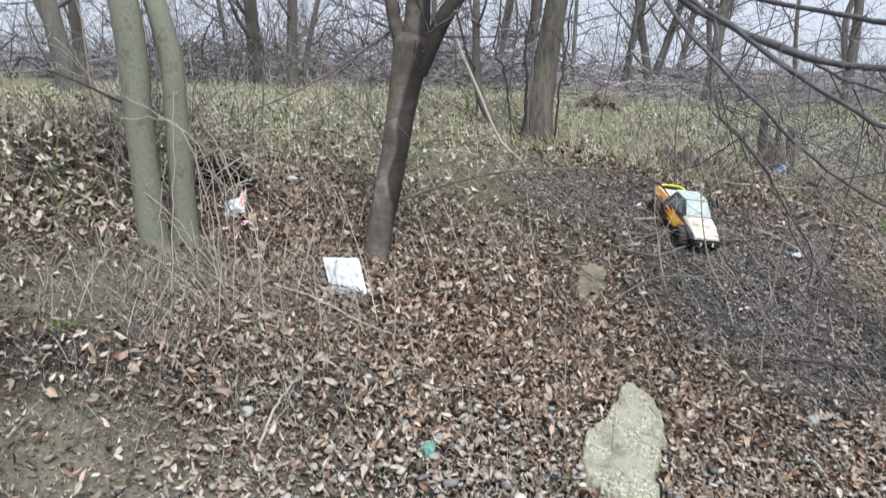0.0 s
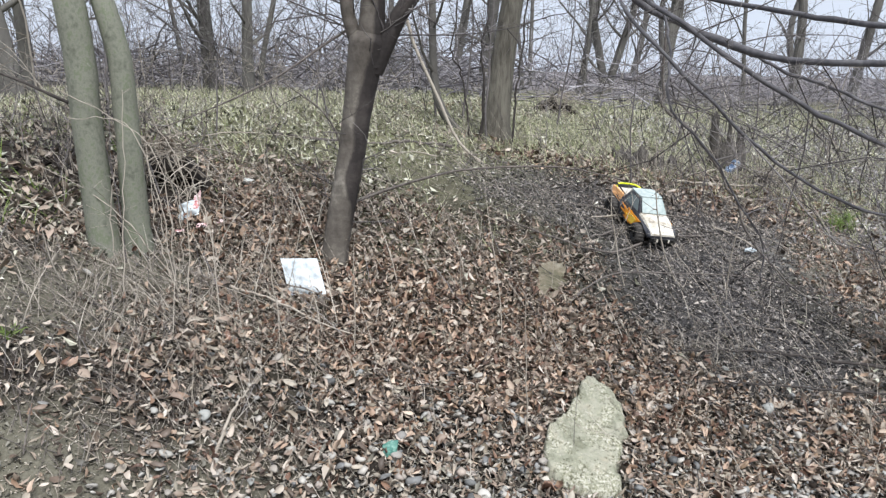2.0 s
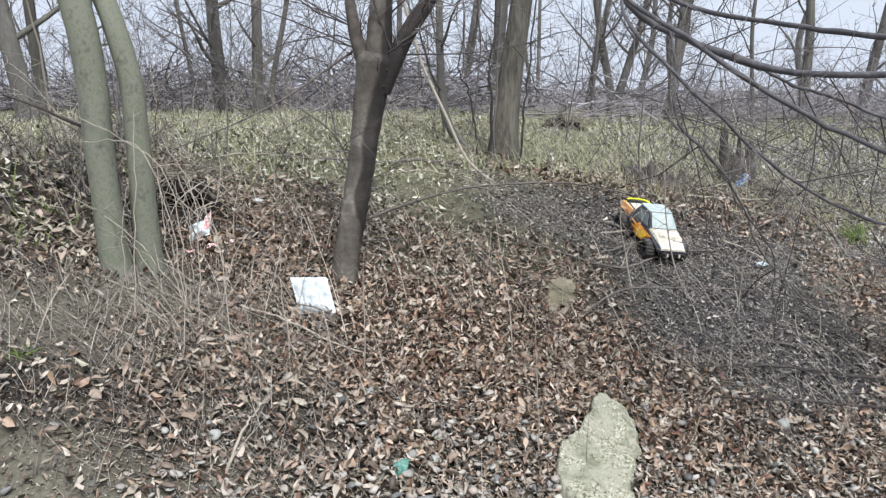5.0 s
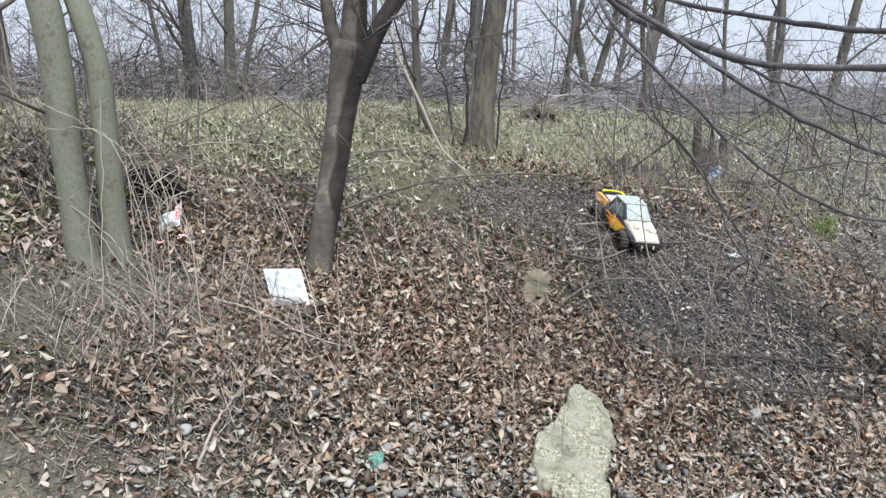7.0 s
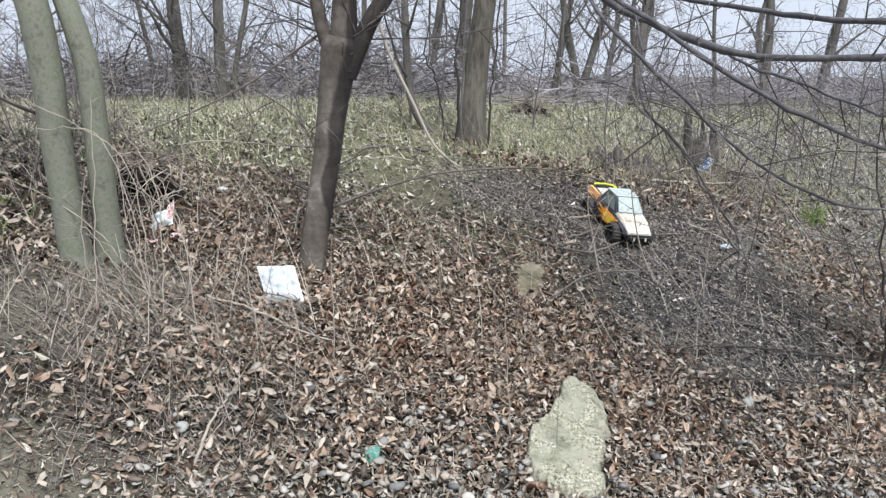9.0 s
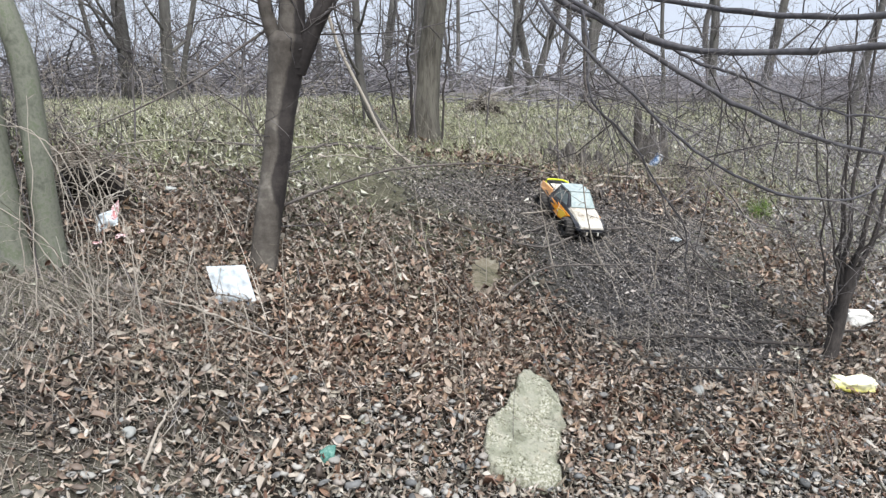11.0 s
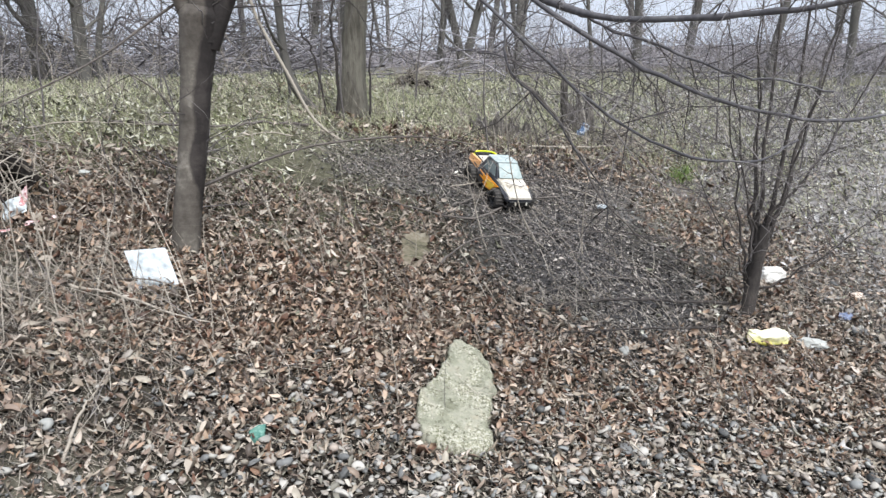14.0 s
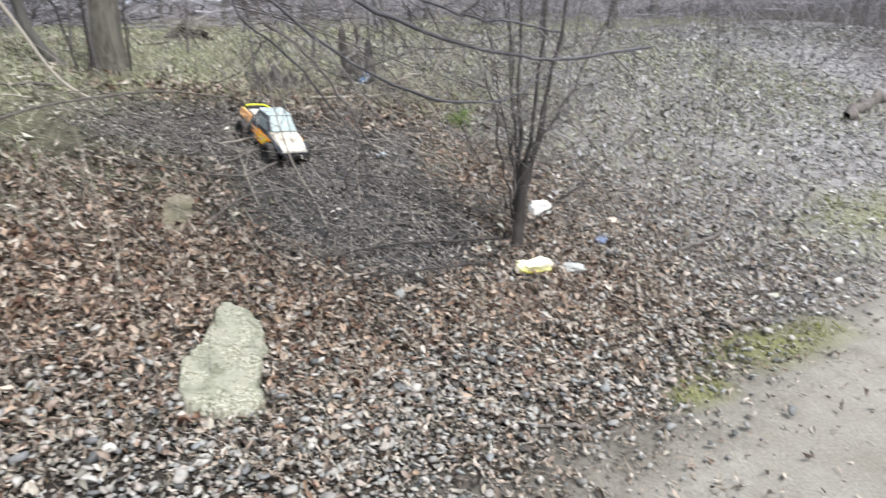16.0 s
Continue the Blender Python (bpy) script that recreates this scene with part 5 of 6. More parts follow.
def weed_clump():
    """Long pale weed stems that arch in front of the paired trees."""
    ob = tagged(new("dry_weed"), "clump of long pale dry weed stems before paired trunks", "dry weed")
    for base, middle, tip in (((-0.85, 2.61, 0.52), (-0.94, 2.66, 0.75), (-0.99, 2.74, 1.11)),
                              ((-0.81, 2.56, 0.49), (-0.82, 2.66, 0.96), (-0.96, 2.72, 1.24)),
                              ((-0.66, 2.47, 0.43), (-0.71, 2.56, 0.83), (-0.82, 2.61, 1.08)),
                              ((-1.03, 2.5, 0.52), (-1.03, 2.59, 0.93), (-1.03, 2.66, 1.32)),
                              ((-0.42, 2.47, 0.37), (-0.48, 2.53, 0.66), (-0.48, 2.55, 0.84)),
                              ((-0.90, 2.72, 0.62), (-1.17, 2.76, 0.87), (-1.45, 2.80, 1.02)),
                              ((-1.14, 2.72, 0.64), (-1.15, 2.74, 0.85), (-1.12, 2.76, 1.04)),
                              ((-1.01, 2.74, 0.65), (-1.13, 2.78, 0.79), (-1.30, 2.80, 0.85)),
                              ((-0.905, 2.72, 0.58), (-0.96, 2.73, 1.08), (-1.34, 2.76, 1.33)),
                              ((-0.88, 2.66, 0.56), (-1.0, 2.68, 1.15), (-1.26, 2.70, 1.21)),
                              ((-1.06, 2.70, 0.62), (-1.22, 2.71, 0.655), (-1.40, 2.72, 0.705)),
                              ((-0.55, 3.0, 0.58), (-0.46, 2.9, 0.84), (-0.57, 2.88, 1.05)),
                              ((-0.90, 2.78, 0.60), (-0.90, 2.82, 0.85), (-0.94, 2.84, 1.06)),
                              ((-0.757, 2.84, 0.575), (-0.82, 2.87, 0.81), (-0.95, 2.90, 1.05)),
                              ((-0.93, 2.76, 0.60), (-0.967, 2.78, 0.76), (-0.996, 2.80, 0.92))):
        base = (base[0], base[1], float(surface_z(base[0], base[1])) - 0.01)
        l = curve_points([base, middle, tip], 16) + rng.normal(0, 0.004, (16, 3))
        l[0] = base
        f = Tubes(5)
        f.add(l, np.linspace(0.0026, 0.0014, 16), 0.15)
        stem = f.mesh("stem", MAT["stalk"], ob)
        side = Tubes(3)
        twigs_on(side, l, 2, 0.12, 0.0012, 1, 0.4, 0.0, 0.15, 5)
        joined(side.mesh("twig", MAT["stalk"], stem))


def arched_weed():
    """One tall pale weed that bends over the dark soil."""
    ob = tagged(new("dry_weed"), "tall single pale weed stem arching over dark soil", "dry weed")
    l = curve_points([(1.505, 3.637, float(surface_z(1.505, 3.637)) - 0.01), (1.419, 3.637, 0.454), (1.36, 3.637, 0.66), (1.329, 3.637, 0.845), (1.309, 3.637, 1.085)], 18)
    f = Tubes(5)
    f.add(l, np.linspace(0.0052, 0.0024, 18), 0.15)
    f.mesh("stem", MAT["stalk"], ob)
    side = Tubes(3)
    twigs_on(side, l, 9, 0.22, 0.0022, 1, 0.15, 0.0, 0.15, 6)
    joined(side.mesh("twig", MAT["stalk"], ob))


def hanging_branch():
    """A thin dead branch that hangs from a bough and trails down to the dark soil."""
    ob = tagged(new("dead_branch"), "long thin dead branch trailing down onto dark soil", "branch")
    foot = (2.532, 3.424, float(surface_z(2.532, 3.424)) + 0.008)
    l = curve_points([foot, (2.095, 3.424, 0.31), (1.80, 3.424, 0.57), (1.655, 3.424, 0.833), (1.47, 3.424, 1.09), (1.28, 3.424, 1.24), (1.245, 3.424, 1.33), (1.24, 3.424, 1.72)], 34)
    l[1:] += rng.normal(0, 0.005, (33, 3))
    f = Tubes(6)
    f.add(l, np.r_[np.linspace(0.0035, 0.0085, 24), np.linspace(0.0075, 0.006, 10)], 0.2)
    f.mesh("stem", MAT["stick"], ob)
    side = Tubes(3)
    twigs_on(side, l, 14, 0.34, 0.0024, 2, 0.05, 0.0, 0.16, 6)
    joined(side.mesh("twig", MAT["twig"], ob))


weed_clump()
arched_weed()
hanging_branch()


def brush_heap():
    """Fallen sticks heaped along the wood's far side."""
    tubes = Tubes(3)
    for _ in range(4200):
        px, py = rng.uniform(-15, 20) if rng.random() < 0.65 else rng.uniform(-8, 1.5), 10.4 + 14 * rng.random() ** 1.6
        pile = 0.25 + 0.55 * max(0.0, math.sin(0.9 * px + 0.5 * py) * math.sin(0.35 * px + 1.1)) + 0.25 * rng.random() + 0.4 * math.exp(-((px + 1.5) / 2.6) ** 2)
        s = np.array([px, py, surface_z(px, py) + rng.random() ** 2 * pile])
        l = wander(s, (rng.normal(0, 1), rng.normal(0, 0.8), rng.normal(0.05, 0.35)), rng.uniform(0.4, 1.9), 5, 0.2, -0.02)
        tubes.add(l, np.linspace(0.014, 0.005, 5) * rng.uniform(0.4, 1.5))
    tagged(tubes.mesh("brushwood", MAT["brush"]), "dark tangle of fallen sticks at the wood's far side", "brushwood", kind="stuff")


brush_heap()


# ---- rocks ----
def rock(name, label, outline, thick, material, round_edge=0.05, cell=0.007, jag=0.006, cracks=()):
    """A rough slab with an irregular outline, set into the ground."""
    pts = np.array(outline, float)
    lo, hi = pts.min(0) - 0.03, pts.max(0) + 0.03
    xs, ys = np.arange(lo[0], hi[0], cell), np.arange(lo[1], hi[1], cell)
    gx, gy = np.meshgrid(xs, ys)
    rough = np.array([[noise.noise(Vector((a * 9, b * 9, 1))) + 0.5 * noise.noise(Vector((a * 27, b * 27, 2))) + 0.35 * noise.noise(Vector((a * 75, b * 75, 3))) + 0.22 * noise.noise(Vector((a * 170, b * 170, 4))) for a, b in zip(ra, rb)] for ra, rb in zip(gx, gy)])
    d = edge_distance(gx, gy, outline) + jag * rough + 0.004
    rise = np.where(d > 0, np.clip(d / round_edge, 0, 1) ** 0.35, d * 40)
    pits = np.array([[noise.noise(Vector((a * 48, b * 48, 7))) + 0.6 * noise.noise(Vector((a * 110, b * 110, 9))) for a, b in zip(ra, rb)] for ra, rb in zip(gx, gy)])
    z = surface_z(gx, gy) + thick * (rise * (1 + 0.34 * rough - 0.45 * np.clip(pits - 0.15, 0, 1)) - 0.05)
    for (ax, ay), (bx, by) in cracks:
        k = np.clip(((gx - ax) * (bx - ax) + (gy - ay) * (by - ay)) / ((bx - ax) ** 2 + (by - ay) ** 2), 0, 1)
        far = np.hypot(gx - ax - k * (bx - ax), gy - ay - k * (by - ay)) + 0.003 * rough
        z = z - 0.03 * np.clip(1 - far / 0.008, 0, 1) * (d > 0)
    w = len(xs)
    q = (np.arange(len(ys) - 1)[:, None] * w + np.arange(w - 1)).ravel()
    f = np.stack([q, q + 1, q + 1 + w, q + w], -1)
    f = f[(d.ravel()[f] > -0.02).any(1)]
    ob = put_mesh(name, np.stack([gx, gy, z], -1).reshape(-1, 3), f, material)
    return tagged(ob, label, "rock")


rock("rock", "large pale lichen-covered stone slab set in the leaves", SLAB, 0.042, MAT["rock"], 0.013, 0.004, cracks=(((0.775, 2.432), (0.846, 2.429)), ((0.846, 2.429), (0.91, 2.409)), ((0.862, 2.575), (0.888, 2.529)), ((0.888, 2.529), (0.916, 2.512))))
rock("rock", "flat mossy brown stone half sunk in leaves", FLAT_STONE, 0.024, MAT["moss_rock"], 0.03, jag=0.02)


# ---- stones, sticks and stumps ----
def single_stone(x, y, size, label, material="stone", flat=0.4):
    bm = bmesh.new()
    bmesh.ops.create_icosphere(bm, subdivisions=2, radius=1)
    k = rng.random(3) * 20
    a = rng.random() * 6.28
    for v in bm.verts:
        d = 0.82 + 0.45 * noise.noise(v.co * 1.5 + Vector(k)) + 0.22 * noise.noise(v.co * 3.5 + Vector(k))
        q = Vector((v.co.x * size, v.co.y * size * 0.72, v.co.z * size * flat)) * d
        v.co = Vector((x + q.x * math.cos(a) - q.y * math.sin(a), y + q.x * math.sin(a) + q.y * math.cos(a), float(surface_z(x, y)) + size * flat * 0.45 + q.z))
    return tagged(part("stone", bm, MAT[material], smooth=True), label, "stone", "loose stones")


PALE = surface("pale_stone", spread([(0.19, 0.178, 0.158), (0.30, 0.283, 0.253), (0.40, 0.383, 0.35)]), 30, 0.8, 0.4, 4, 0.003)
MAT["pale_stone"] = PALE
for x, y, size in ((1.73, 3.81, 0.030), (2.30, 3.09, 0.045), (1.55, 4.02, 0.022), (2.34, 2.22, 0.035), (1.32, 2.07, 0.035), (1.64, 2.95, 0.018), (0.18, 1.86, 0.033), (0.42, 1.80, 0.026), (0.95, 1.86, 0.04), (1.52, 2.62, 0.030),
                   (1.86, 2.55, 0.028), (3.0, 2.2, 0.05), (3.35, 2.15, 0.045), (2.62, 2.1, 0.03), (3.6, 2.55, 0.04), (3.15, 2.5, 0.06), (2.9, 3.9, 0.03), (0.05, 2.0, 0.022), (0.72, 2.85, 0.03), (0.48, 2.72, 0.028)):
    single_stone(x, y, size, "pale rounded stone lying among the leaves", "pale_stone")
for x, y, size in ((0.66, 2.98, 0.04), (0.99, 2.85, 0.05), (1.06, 2.78, 0.045), (0.25, 2.1, 0.04), (1.05, 2.62, 0.05), (1.0, 2.7, 0.04), (0.56, 3.42, 0.035), (0.55, 1.95, 0.045)):
    single_stone(x, y, size, "grey weathered stone lying among the leaves")


def stick(points, r0, r1, label, name="stick", material="stick"):
    """A fallen stick; points are x, y and height over the ground."""
    p = curve_points([(x, y, float(surface_z(x, y)) + h) for x, y, h in points], 22)
    p[1:-1] += rng.normal(0, r0 * 0.35, (20, 3))
    t = Tubes(7)
    t.add(p, np.linspace(r0, r1, 22), 0.25)
    return tagged(t.mesh(name, MAT[material]), label, "stick", "fallen sticks")


stick([(2.42, 3.13, 0.04), (2.1, 3.10, 0.045), (1.85, 3.07, 0.045), (1.6, 3.03, 0.045), (1.30, 2.98, 0.04)], 0.009, 0.005, "long thin dark stick lying below the small tree", material="dark_bark")
stick([(2.25, 2.90, 0.05), (2.0, 2.87, 0.05), (1.77, 2.84, 0.052), (1.32, 2.78, 0.05)], 0.0065, 0.004, "thin dark stick lying on the litter", material="dark_bark")
stick([(0.80, 3.18, 0.02), (0.90, 3.28, 0.06), (1.10, 3.45, 0.08), (1.48, 3.63, 0.06), (2.02, 3.76, 0.05), (2.6, 3.82, 0.02)], 0.006, 0.003, "long bleached branch lying over the dark soil")
stick([(0.3, 5.1, 0.03), (0.0, 5.0, 0.03), (-0.3, 4.75, 0.03), (-0.9, 4.6, 0.02)], 0.012, 0.006, "fallen branch lying in pale leaves")
stick([(1.45, 4.05, 0.02), (1.15, 3.75, 0.03), (0.85, 3.72, 0.05), (0.55, 3.9, 0.02)], 0.008, 0.004, "thin dead branch lying over the dark soil")
stick([(1.9, 4.3, 0.02), (1.6, 4.15, 0.05), (1.2, 4.35, 0.03), (0.8, 4.25, 0.02)], 0.007, 0.003, "thin twisted dead branch on the dark soil")
stick([(2.05, 1.80, 0.015), (1.9, 1.86, 0.02), (1.72, 1.90, 0.01)], 0.012, 0.006, "short dark stick at the path edge")
stick([(3.55, 2.15, 0.02), (3.4, 2.2, 0.03), (3.25, 2.22, 0.02)], 0.016, 0.010, "short dark stick beside a mossy verge")
stick([(3.6, 2.9, 0.02), (4.1, 3.0, 0.03), (4.7, 3.4, 0.02), (5.2, 3.5, 0.02)], 0.014, 0.006, "fallen grey branch beside the path")
stick([(7.2, 4.25, 0.04), (7.6, 4.36, 0.06), (8.1, 4.5, 0.05), (8.6, 4.5, 0.04)], 0.06, 0.045, "dark fallen log beside the path", "log")
stick([(-0.55, 1.95, 0.01), (-0.52, 2.08, 0.05), (-0.5, 2.2, 0.02)], 0.006, 0.003, "short pale dry stem on the soil", material="stalk")
stick([(-0.72, 2.72, 0.02), (-0.5, 2.66, 0.05), (-0.3, 2.6, 0.04), (-0.05, 2.62, 0.02)], 0.006, 0.003, "dry stems lying below the white packet", material="stalk")
stick([(1.062, 3.889, 0.02), (1.337, 4.154, 0.03), (1.615, 4.444, 0.03), (1.937, 4.543, 0.02)], 0.007, 0.004, "thin forked dead branch lying over the dark soil")
stick([(1.133, 4.205, 0.02), (1.477, 4.39, 0.03), (1.70, 4.47, 0.02)], 0.006, 0.003, "thin pale dead branch on the dark soil", material="stalk")
stick([(2.032, 4.481, 0.02), (2.123, 4.37, 0.03), (2.241, 4.243, 0.02)], 0.006, 0.004, "short pale stick beside crumpled paper", material="stalk")
stick([(2.0, 5.22, 0.03), (2.504, 5.224, 0.05), (2.949, 5.428, 0.05), (3.22, 5.582, 0.03)], 0.009, 0.005, "pale fallen branch below a crushed can", material="stalk")
stick([(2.154, 5.38, 0.03), (2.459, 5.507, 0.06), (2.7, 5.5, 0.03)], 0.008, 0.005, "pale fallen stick beside rotten stumps", material="stalk")
stick([(2.90, 5.60, 0.05), (3.05, 5.7, 0.10), (3.267, 5.867, 0.08)], 0.012, 0.008, "bleached broken branch amid brambles", material="stalk")
stick([(2.138, 4.059, 0.02), (2.27, 4.029, 0.02)], 0.005, 0.003, "short pale twig on the dark soil", material="stalk")
for _ in range(46):
    x, y = rng.uniform(-2.2, 4.2), rng.uniform(2.7, 6.8)
    a, ln = rng.uniform(0, 6.28), rng.uniform(0.25, 0.75)
    dx, dy = math.cos(a) * ln, math.sin(a) * ln
    stick([(x, y, 0.015), (x + dx * 0.4, y + dy * 0.4, 0.05), (x + dx, y + dy, 0.02)], rng.uniform(0.003, 0.006), 0.002, "thin dead stick lying on the leaves", material="stalk" if rng.random() < 0.15 else "stick")


def snag():
    """A rotten stump with broken prongs."""
    x, y = 2.56, 5.85
    z = float(surface_z(x, y))
    ob = tagged(new("tree_stump"), "rotten broken stump with jagged prongs amid brambles", "stump")
    bm = bmesh.new()
    n, rings = 26, []
    for q, r in ((-0.06, 0.20), (0.04, 0.165), (0.13, 0.14), (0.20, 0.13)):
        rings.append([bm.verts.new((x + 0.11 + r * math.cos(a) * (1 + 0.3 * noise.noise(Vector((math.cos(a) * 2, math.sin(a) * 2, q * 4)))), y + 0.8 * r * math.sin(a), z + q + (0.14 * noise.noise(Vector((math.cos(a) * 3, math.sin(a) * 3, 4.0))) if q > 0.15 else 0))) for a in (i * 2 * math.pi / n for i in range(n))])
    rings.append([bm.verts.new((v.co.x * 0.5 + (x + 0.11) * 0.5, v.co.y * 0.5 + y * 0.5, z + 0.05)) for v in rings[-1]])
    for a, b in zip(rings, rings[1:]):
        for i in range(n):
            bm.faces.new((a[i], a[(i + 1) % n], b[(i + 1) % n], b[i]))
    bm.faces.new(rings[-1])
    part("base", bm, MAT["wood"], ob, smooth=True)
    for dx, dy, h, w, lean in ((-0.02, -0.05, 0.45, 0.038, -0.03), (0.13, 0.02, 0.44, 0.022, -0.02), (0.17, -0.03, 0.33, 0.034, 0.03), (0.06, 0.06, 0.24, 0.03, 0.0)):
        bm = bmesh.new()
        rings, n = [], 9
        for q in (0.0, 0.25, 0.5, 0.75, 0.9, 1.0):
            wide = w * (1.1 - 0.25 * q) * (1 if q < 0.95 else 0.45)
            rings.append([bm.verts.new((x + dx + lean * q + wide * math.cos(a) * (1 + 0.35 * noise.noise(Vector((a * 2, q * 6, dx * 40)))), y + dy + 0.5 * wide * math.sin(a), z + h * q + (0.05 * noise.noise(Vector((a * 2, 3.0, dx * 30))) if q > 0.8 else 0))) for a in (i * 2 * math.pi / n for i in range(n))])
        for a, b in zip(rings, rings[1:]):
            for i in range(n):
                bm.faces.new((a[i], a[(i + 1) % n], b[(i + 1) % n], b[i]))
        bm.faces.new(rings[-1])
        part("prong", bm, MAT["wood"], ob, smooth=True)


def low_stump(x, y, r, h, label):
    ob = tagged(new("tree_stump"), label, "stump")
    z = float(surface_z(x, y))
    bm = bmesh.new()
    n, rings = 44, []
    k = rng.random() * 30
    for s, q in ((1.5, -0.05), (1.2, 0.1 * h), (1.0, 0.4 * h), (0.95, 0.85 * h), (0.88, 1.0 * h), (0.55, 0.55 * h), (0.15, 0.4 * h)):
        ring = []
        for i in range(n):
            a = i * 2 * math.pi / n
            w = 1 + 0.45 * noise.noise(Vector((math.cos(a) * 2 + k, math.sin(a) * 2, q))) + 0.15 * noise.noise(Vector((math.cos(a) * 6 + k, math.sin(a) * 6, q))) + 0.16 * noise.noise(Vector((math.cos(a) * 14 + k, math.sin(a) * 14, q * 4)))
            ring.append(bm.verts.new((x + r * s * w * math.cos(a), y + r * s * w * math.sin(a), z + q + (0.10 * noise.noise(Vector((math.cos(a) * 2.6, math.sin(a) * 1.6, k))) + 0.07 * noise.noise(Vector((math.cos(a) * 9, math.sin(a) * 9, k))) * (q > 0.6 * h)) * (q > 0))))
        rings.append(ring)
    for a, b in zip(rings, rings[1:]):
        for i in range(n):
            bm.faces.new((a[i], a[(i + 1) % n], b[(i + 1) % n], b[i]))
    bm.faces.new(rings[-1])
    part("stump", bm, MAT["wood"], ob, smooth=True)
    t = Tubes(3)
    for _ in range(130):
        a, far = rng.uniform(0, 6.28), rng.uniform(1.0, 2.2)
        px, py = x + r * far * math.cos(a), y + r * far * math.sin(a)
        t.add(wander((px, py, float(surface_z(px, py))), (0.9 * math.cos(a) + rng.normal(0, 0.5), 0.9 * math.sin(a) + rng.normal(0, 0.5), 0.9), rng.uniform(0.08, 0.26), 5, 0.15, -0.05), np.linspace(0.0025, 0.001, 5))
    joined(t.mesh("dry_grass", MAT["stalk"], ob))


def burrow(x, y, w, h, turn, label, name="earth_hollow"):
    """An earth mound with a dark mouth; the cavity's shade is in its colour."""
    z = float(surface_z(x, y))
    ob = tagged(new(name), label, "earth mound")
    bm = bmesh.new()
    n, rings = 22, []
    k = rng.random() * 30
    # arch rings: outside, rim, then inwards
    for depth, s in ((-0.5, 1.4), (-0.2, 1.35), (0.0, 1.15), (0.03, 1.0), (-0.1, 0.9), (-0.35, 0.75), (-0.6, 0.3)):
        ring = []
        for i in range(n):
            a = math.pi * i / (n - 1)
            g = 1 + 0.4 * noise.noise(Vector((math.cos(a) * 2.2 + k, math.sin(a) * 2.2, depth * 3))) + 0.3 * noise.noise(Vector((math.cos(a) * 7 + k, math.sin(a) * 7, depth * 8)))
            lx, ly, lz = w * s * g * math.cos(a), depth * w * 2.2, (h * s * g) * math.sin(a) * (1 if depth > -0.4 or s < 1 else 0.6) - 0.06
            ring.append(bm.verts.new((x + lx * math.cos(turn) + ly * math.sin(turn), y + lx * math.sin(turn) - ly * math.cos(turn), z + lz)))
        rings.append(ring)
    for a, b in zip(rings, rings[1:]):
        for i in range(n - 1):
            bm.faces.new((a[i], a[i + 1], b[i + 1], b[i]))
    bm.faces.new(rings[-1])
    part("mound", bm, MAT["earth"], ob, smooth=True)
    t = Tubes(3)
    for _ in range(110):
        a = rng.uniform(0, math.pi)
        s = rng.uniform(0.9, 1.5)
        lx, lz = w * s * math.cos(a), h * s * math.sin(a)
        q = (x + lx * math.cos(turn), y + lx * math.sin(turn), z + lz)
        t.add(wander(q, (rng.normal(), -0.5 + rng.normal() * 0.4, rng.normal() * 0.6), rng.uniform(0.12, 0.4), 6, 0.2, -0.03), np.linspace(0.0035, 0.0015, 6))
    joined(t.mesh("root_tangle", MAT["stalk"], ob))


snag()
low_stump(1.77, 5.60, 0.14, 0.11, "low rotten stump overgrown with dry grass")
low_stump(2.02, 5.56, 0.10, 0.09, "small rotten stump overgrown with dry grass")
burrow(1.76, 8.72, 0.20, 0.18, 0.0, "small dark hollow under a mound of earth")
burrow(-1.12, 3.40, 0.13, 0.20, 0.1, "dark hollow in the bank behind the paired trees")
burrow(2.80, 5.38, 0.12, 0.12, 0.1, "dark hollow under roots beside a rotten stump")


# ---- litter ----
def sheet_points(origin, across, down, bulge, n=14, crumple=0.006, seed=0.0):
    """A crumpled pillow-like sheet, front and back."""
    o, u, v = Vector(origin), Vector(across), Vector(down)
    nrm = u.cross(v).normalized()
    bm = bmesh.new()
    grids = []
    for side in (1, -1):
        g = []
        for j in range(n + 1):
            row = []
            for i in range(n + 1):
                s, t = i / n, j / n
                fat = bulge * (math.sin(math.pi * s) * math.sin(math.pi * t)) ** 0.5
                q = o + u * s + v * t
                c = crumple * (noise.noise(q * 28 + Vector((seed, 0, 0))) + 0.6 * noise.noise(q * 60 + Vector((0, seed, 0))))
                e = 0.0012 if 0 < i < n and 0 < j < n else 0
                row.append(bm.verts.new(q + nrm * (side * (fat * 0.5 + e) + c)))
            g.append(row)
        grids.append(g)
    for g in grids:
        for j in range(n):
            for i in range(n):
                bm.faces.new((g[j][i], g[j][i + 1], g[j + 1][i + 1], g[j + 1][i]))
    a, b = grids
    edge = [(0, i) for i in range(n)] + [(j, n) for j in range(n)] + [(n, i) for i in range(n, 0, -1)] + [(j, 0) for j in range(n, 0, -1)]
    for (j0, i0), (j1, i1) in zip(edge, edge[1:] + edge[:1]):
        bm.faces.new((a[j0][i0], a[j1][i1], b[j1][i1], b[j0][i0]))
    return bm


def white_packet():
    ob = tagged(new("packet"), "white plastic packet propped against the forked tree's foot", "packet")
    part("film", sheet_points((-0.510, 2.85, 0.629), (0.153, 0.010, 0.000), (0.046, -0.062, -0.140), 0.012, 18, 0.008, 3.0), MAT["plastic"], ob, smooth=True)
    part("printed_edge", sheet_points((-0.467, 2.790, 0.494), (0.150, 0.028, -0.006), (0.008, -0.012, -0.020), 0.013, 8, 0.003, 5.0), MAT["blue_print"], ob, "pale blue printed band", True)


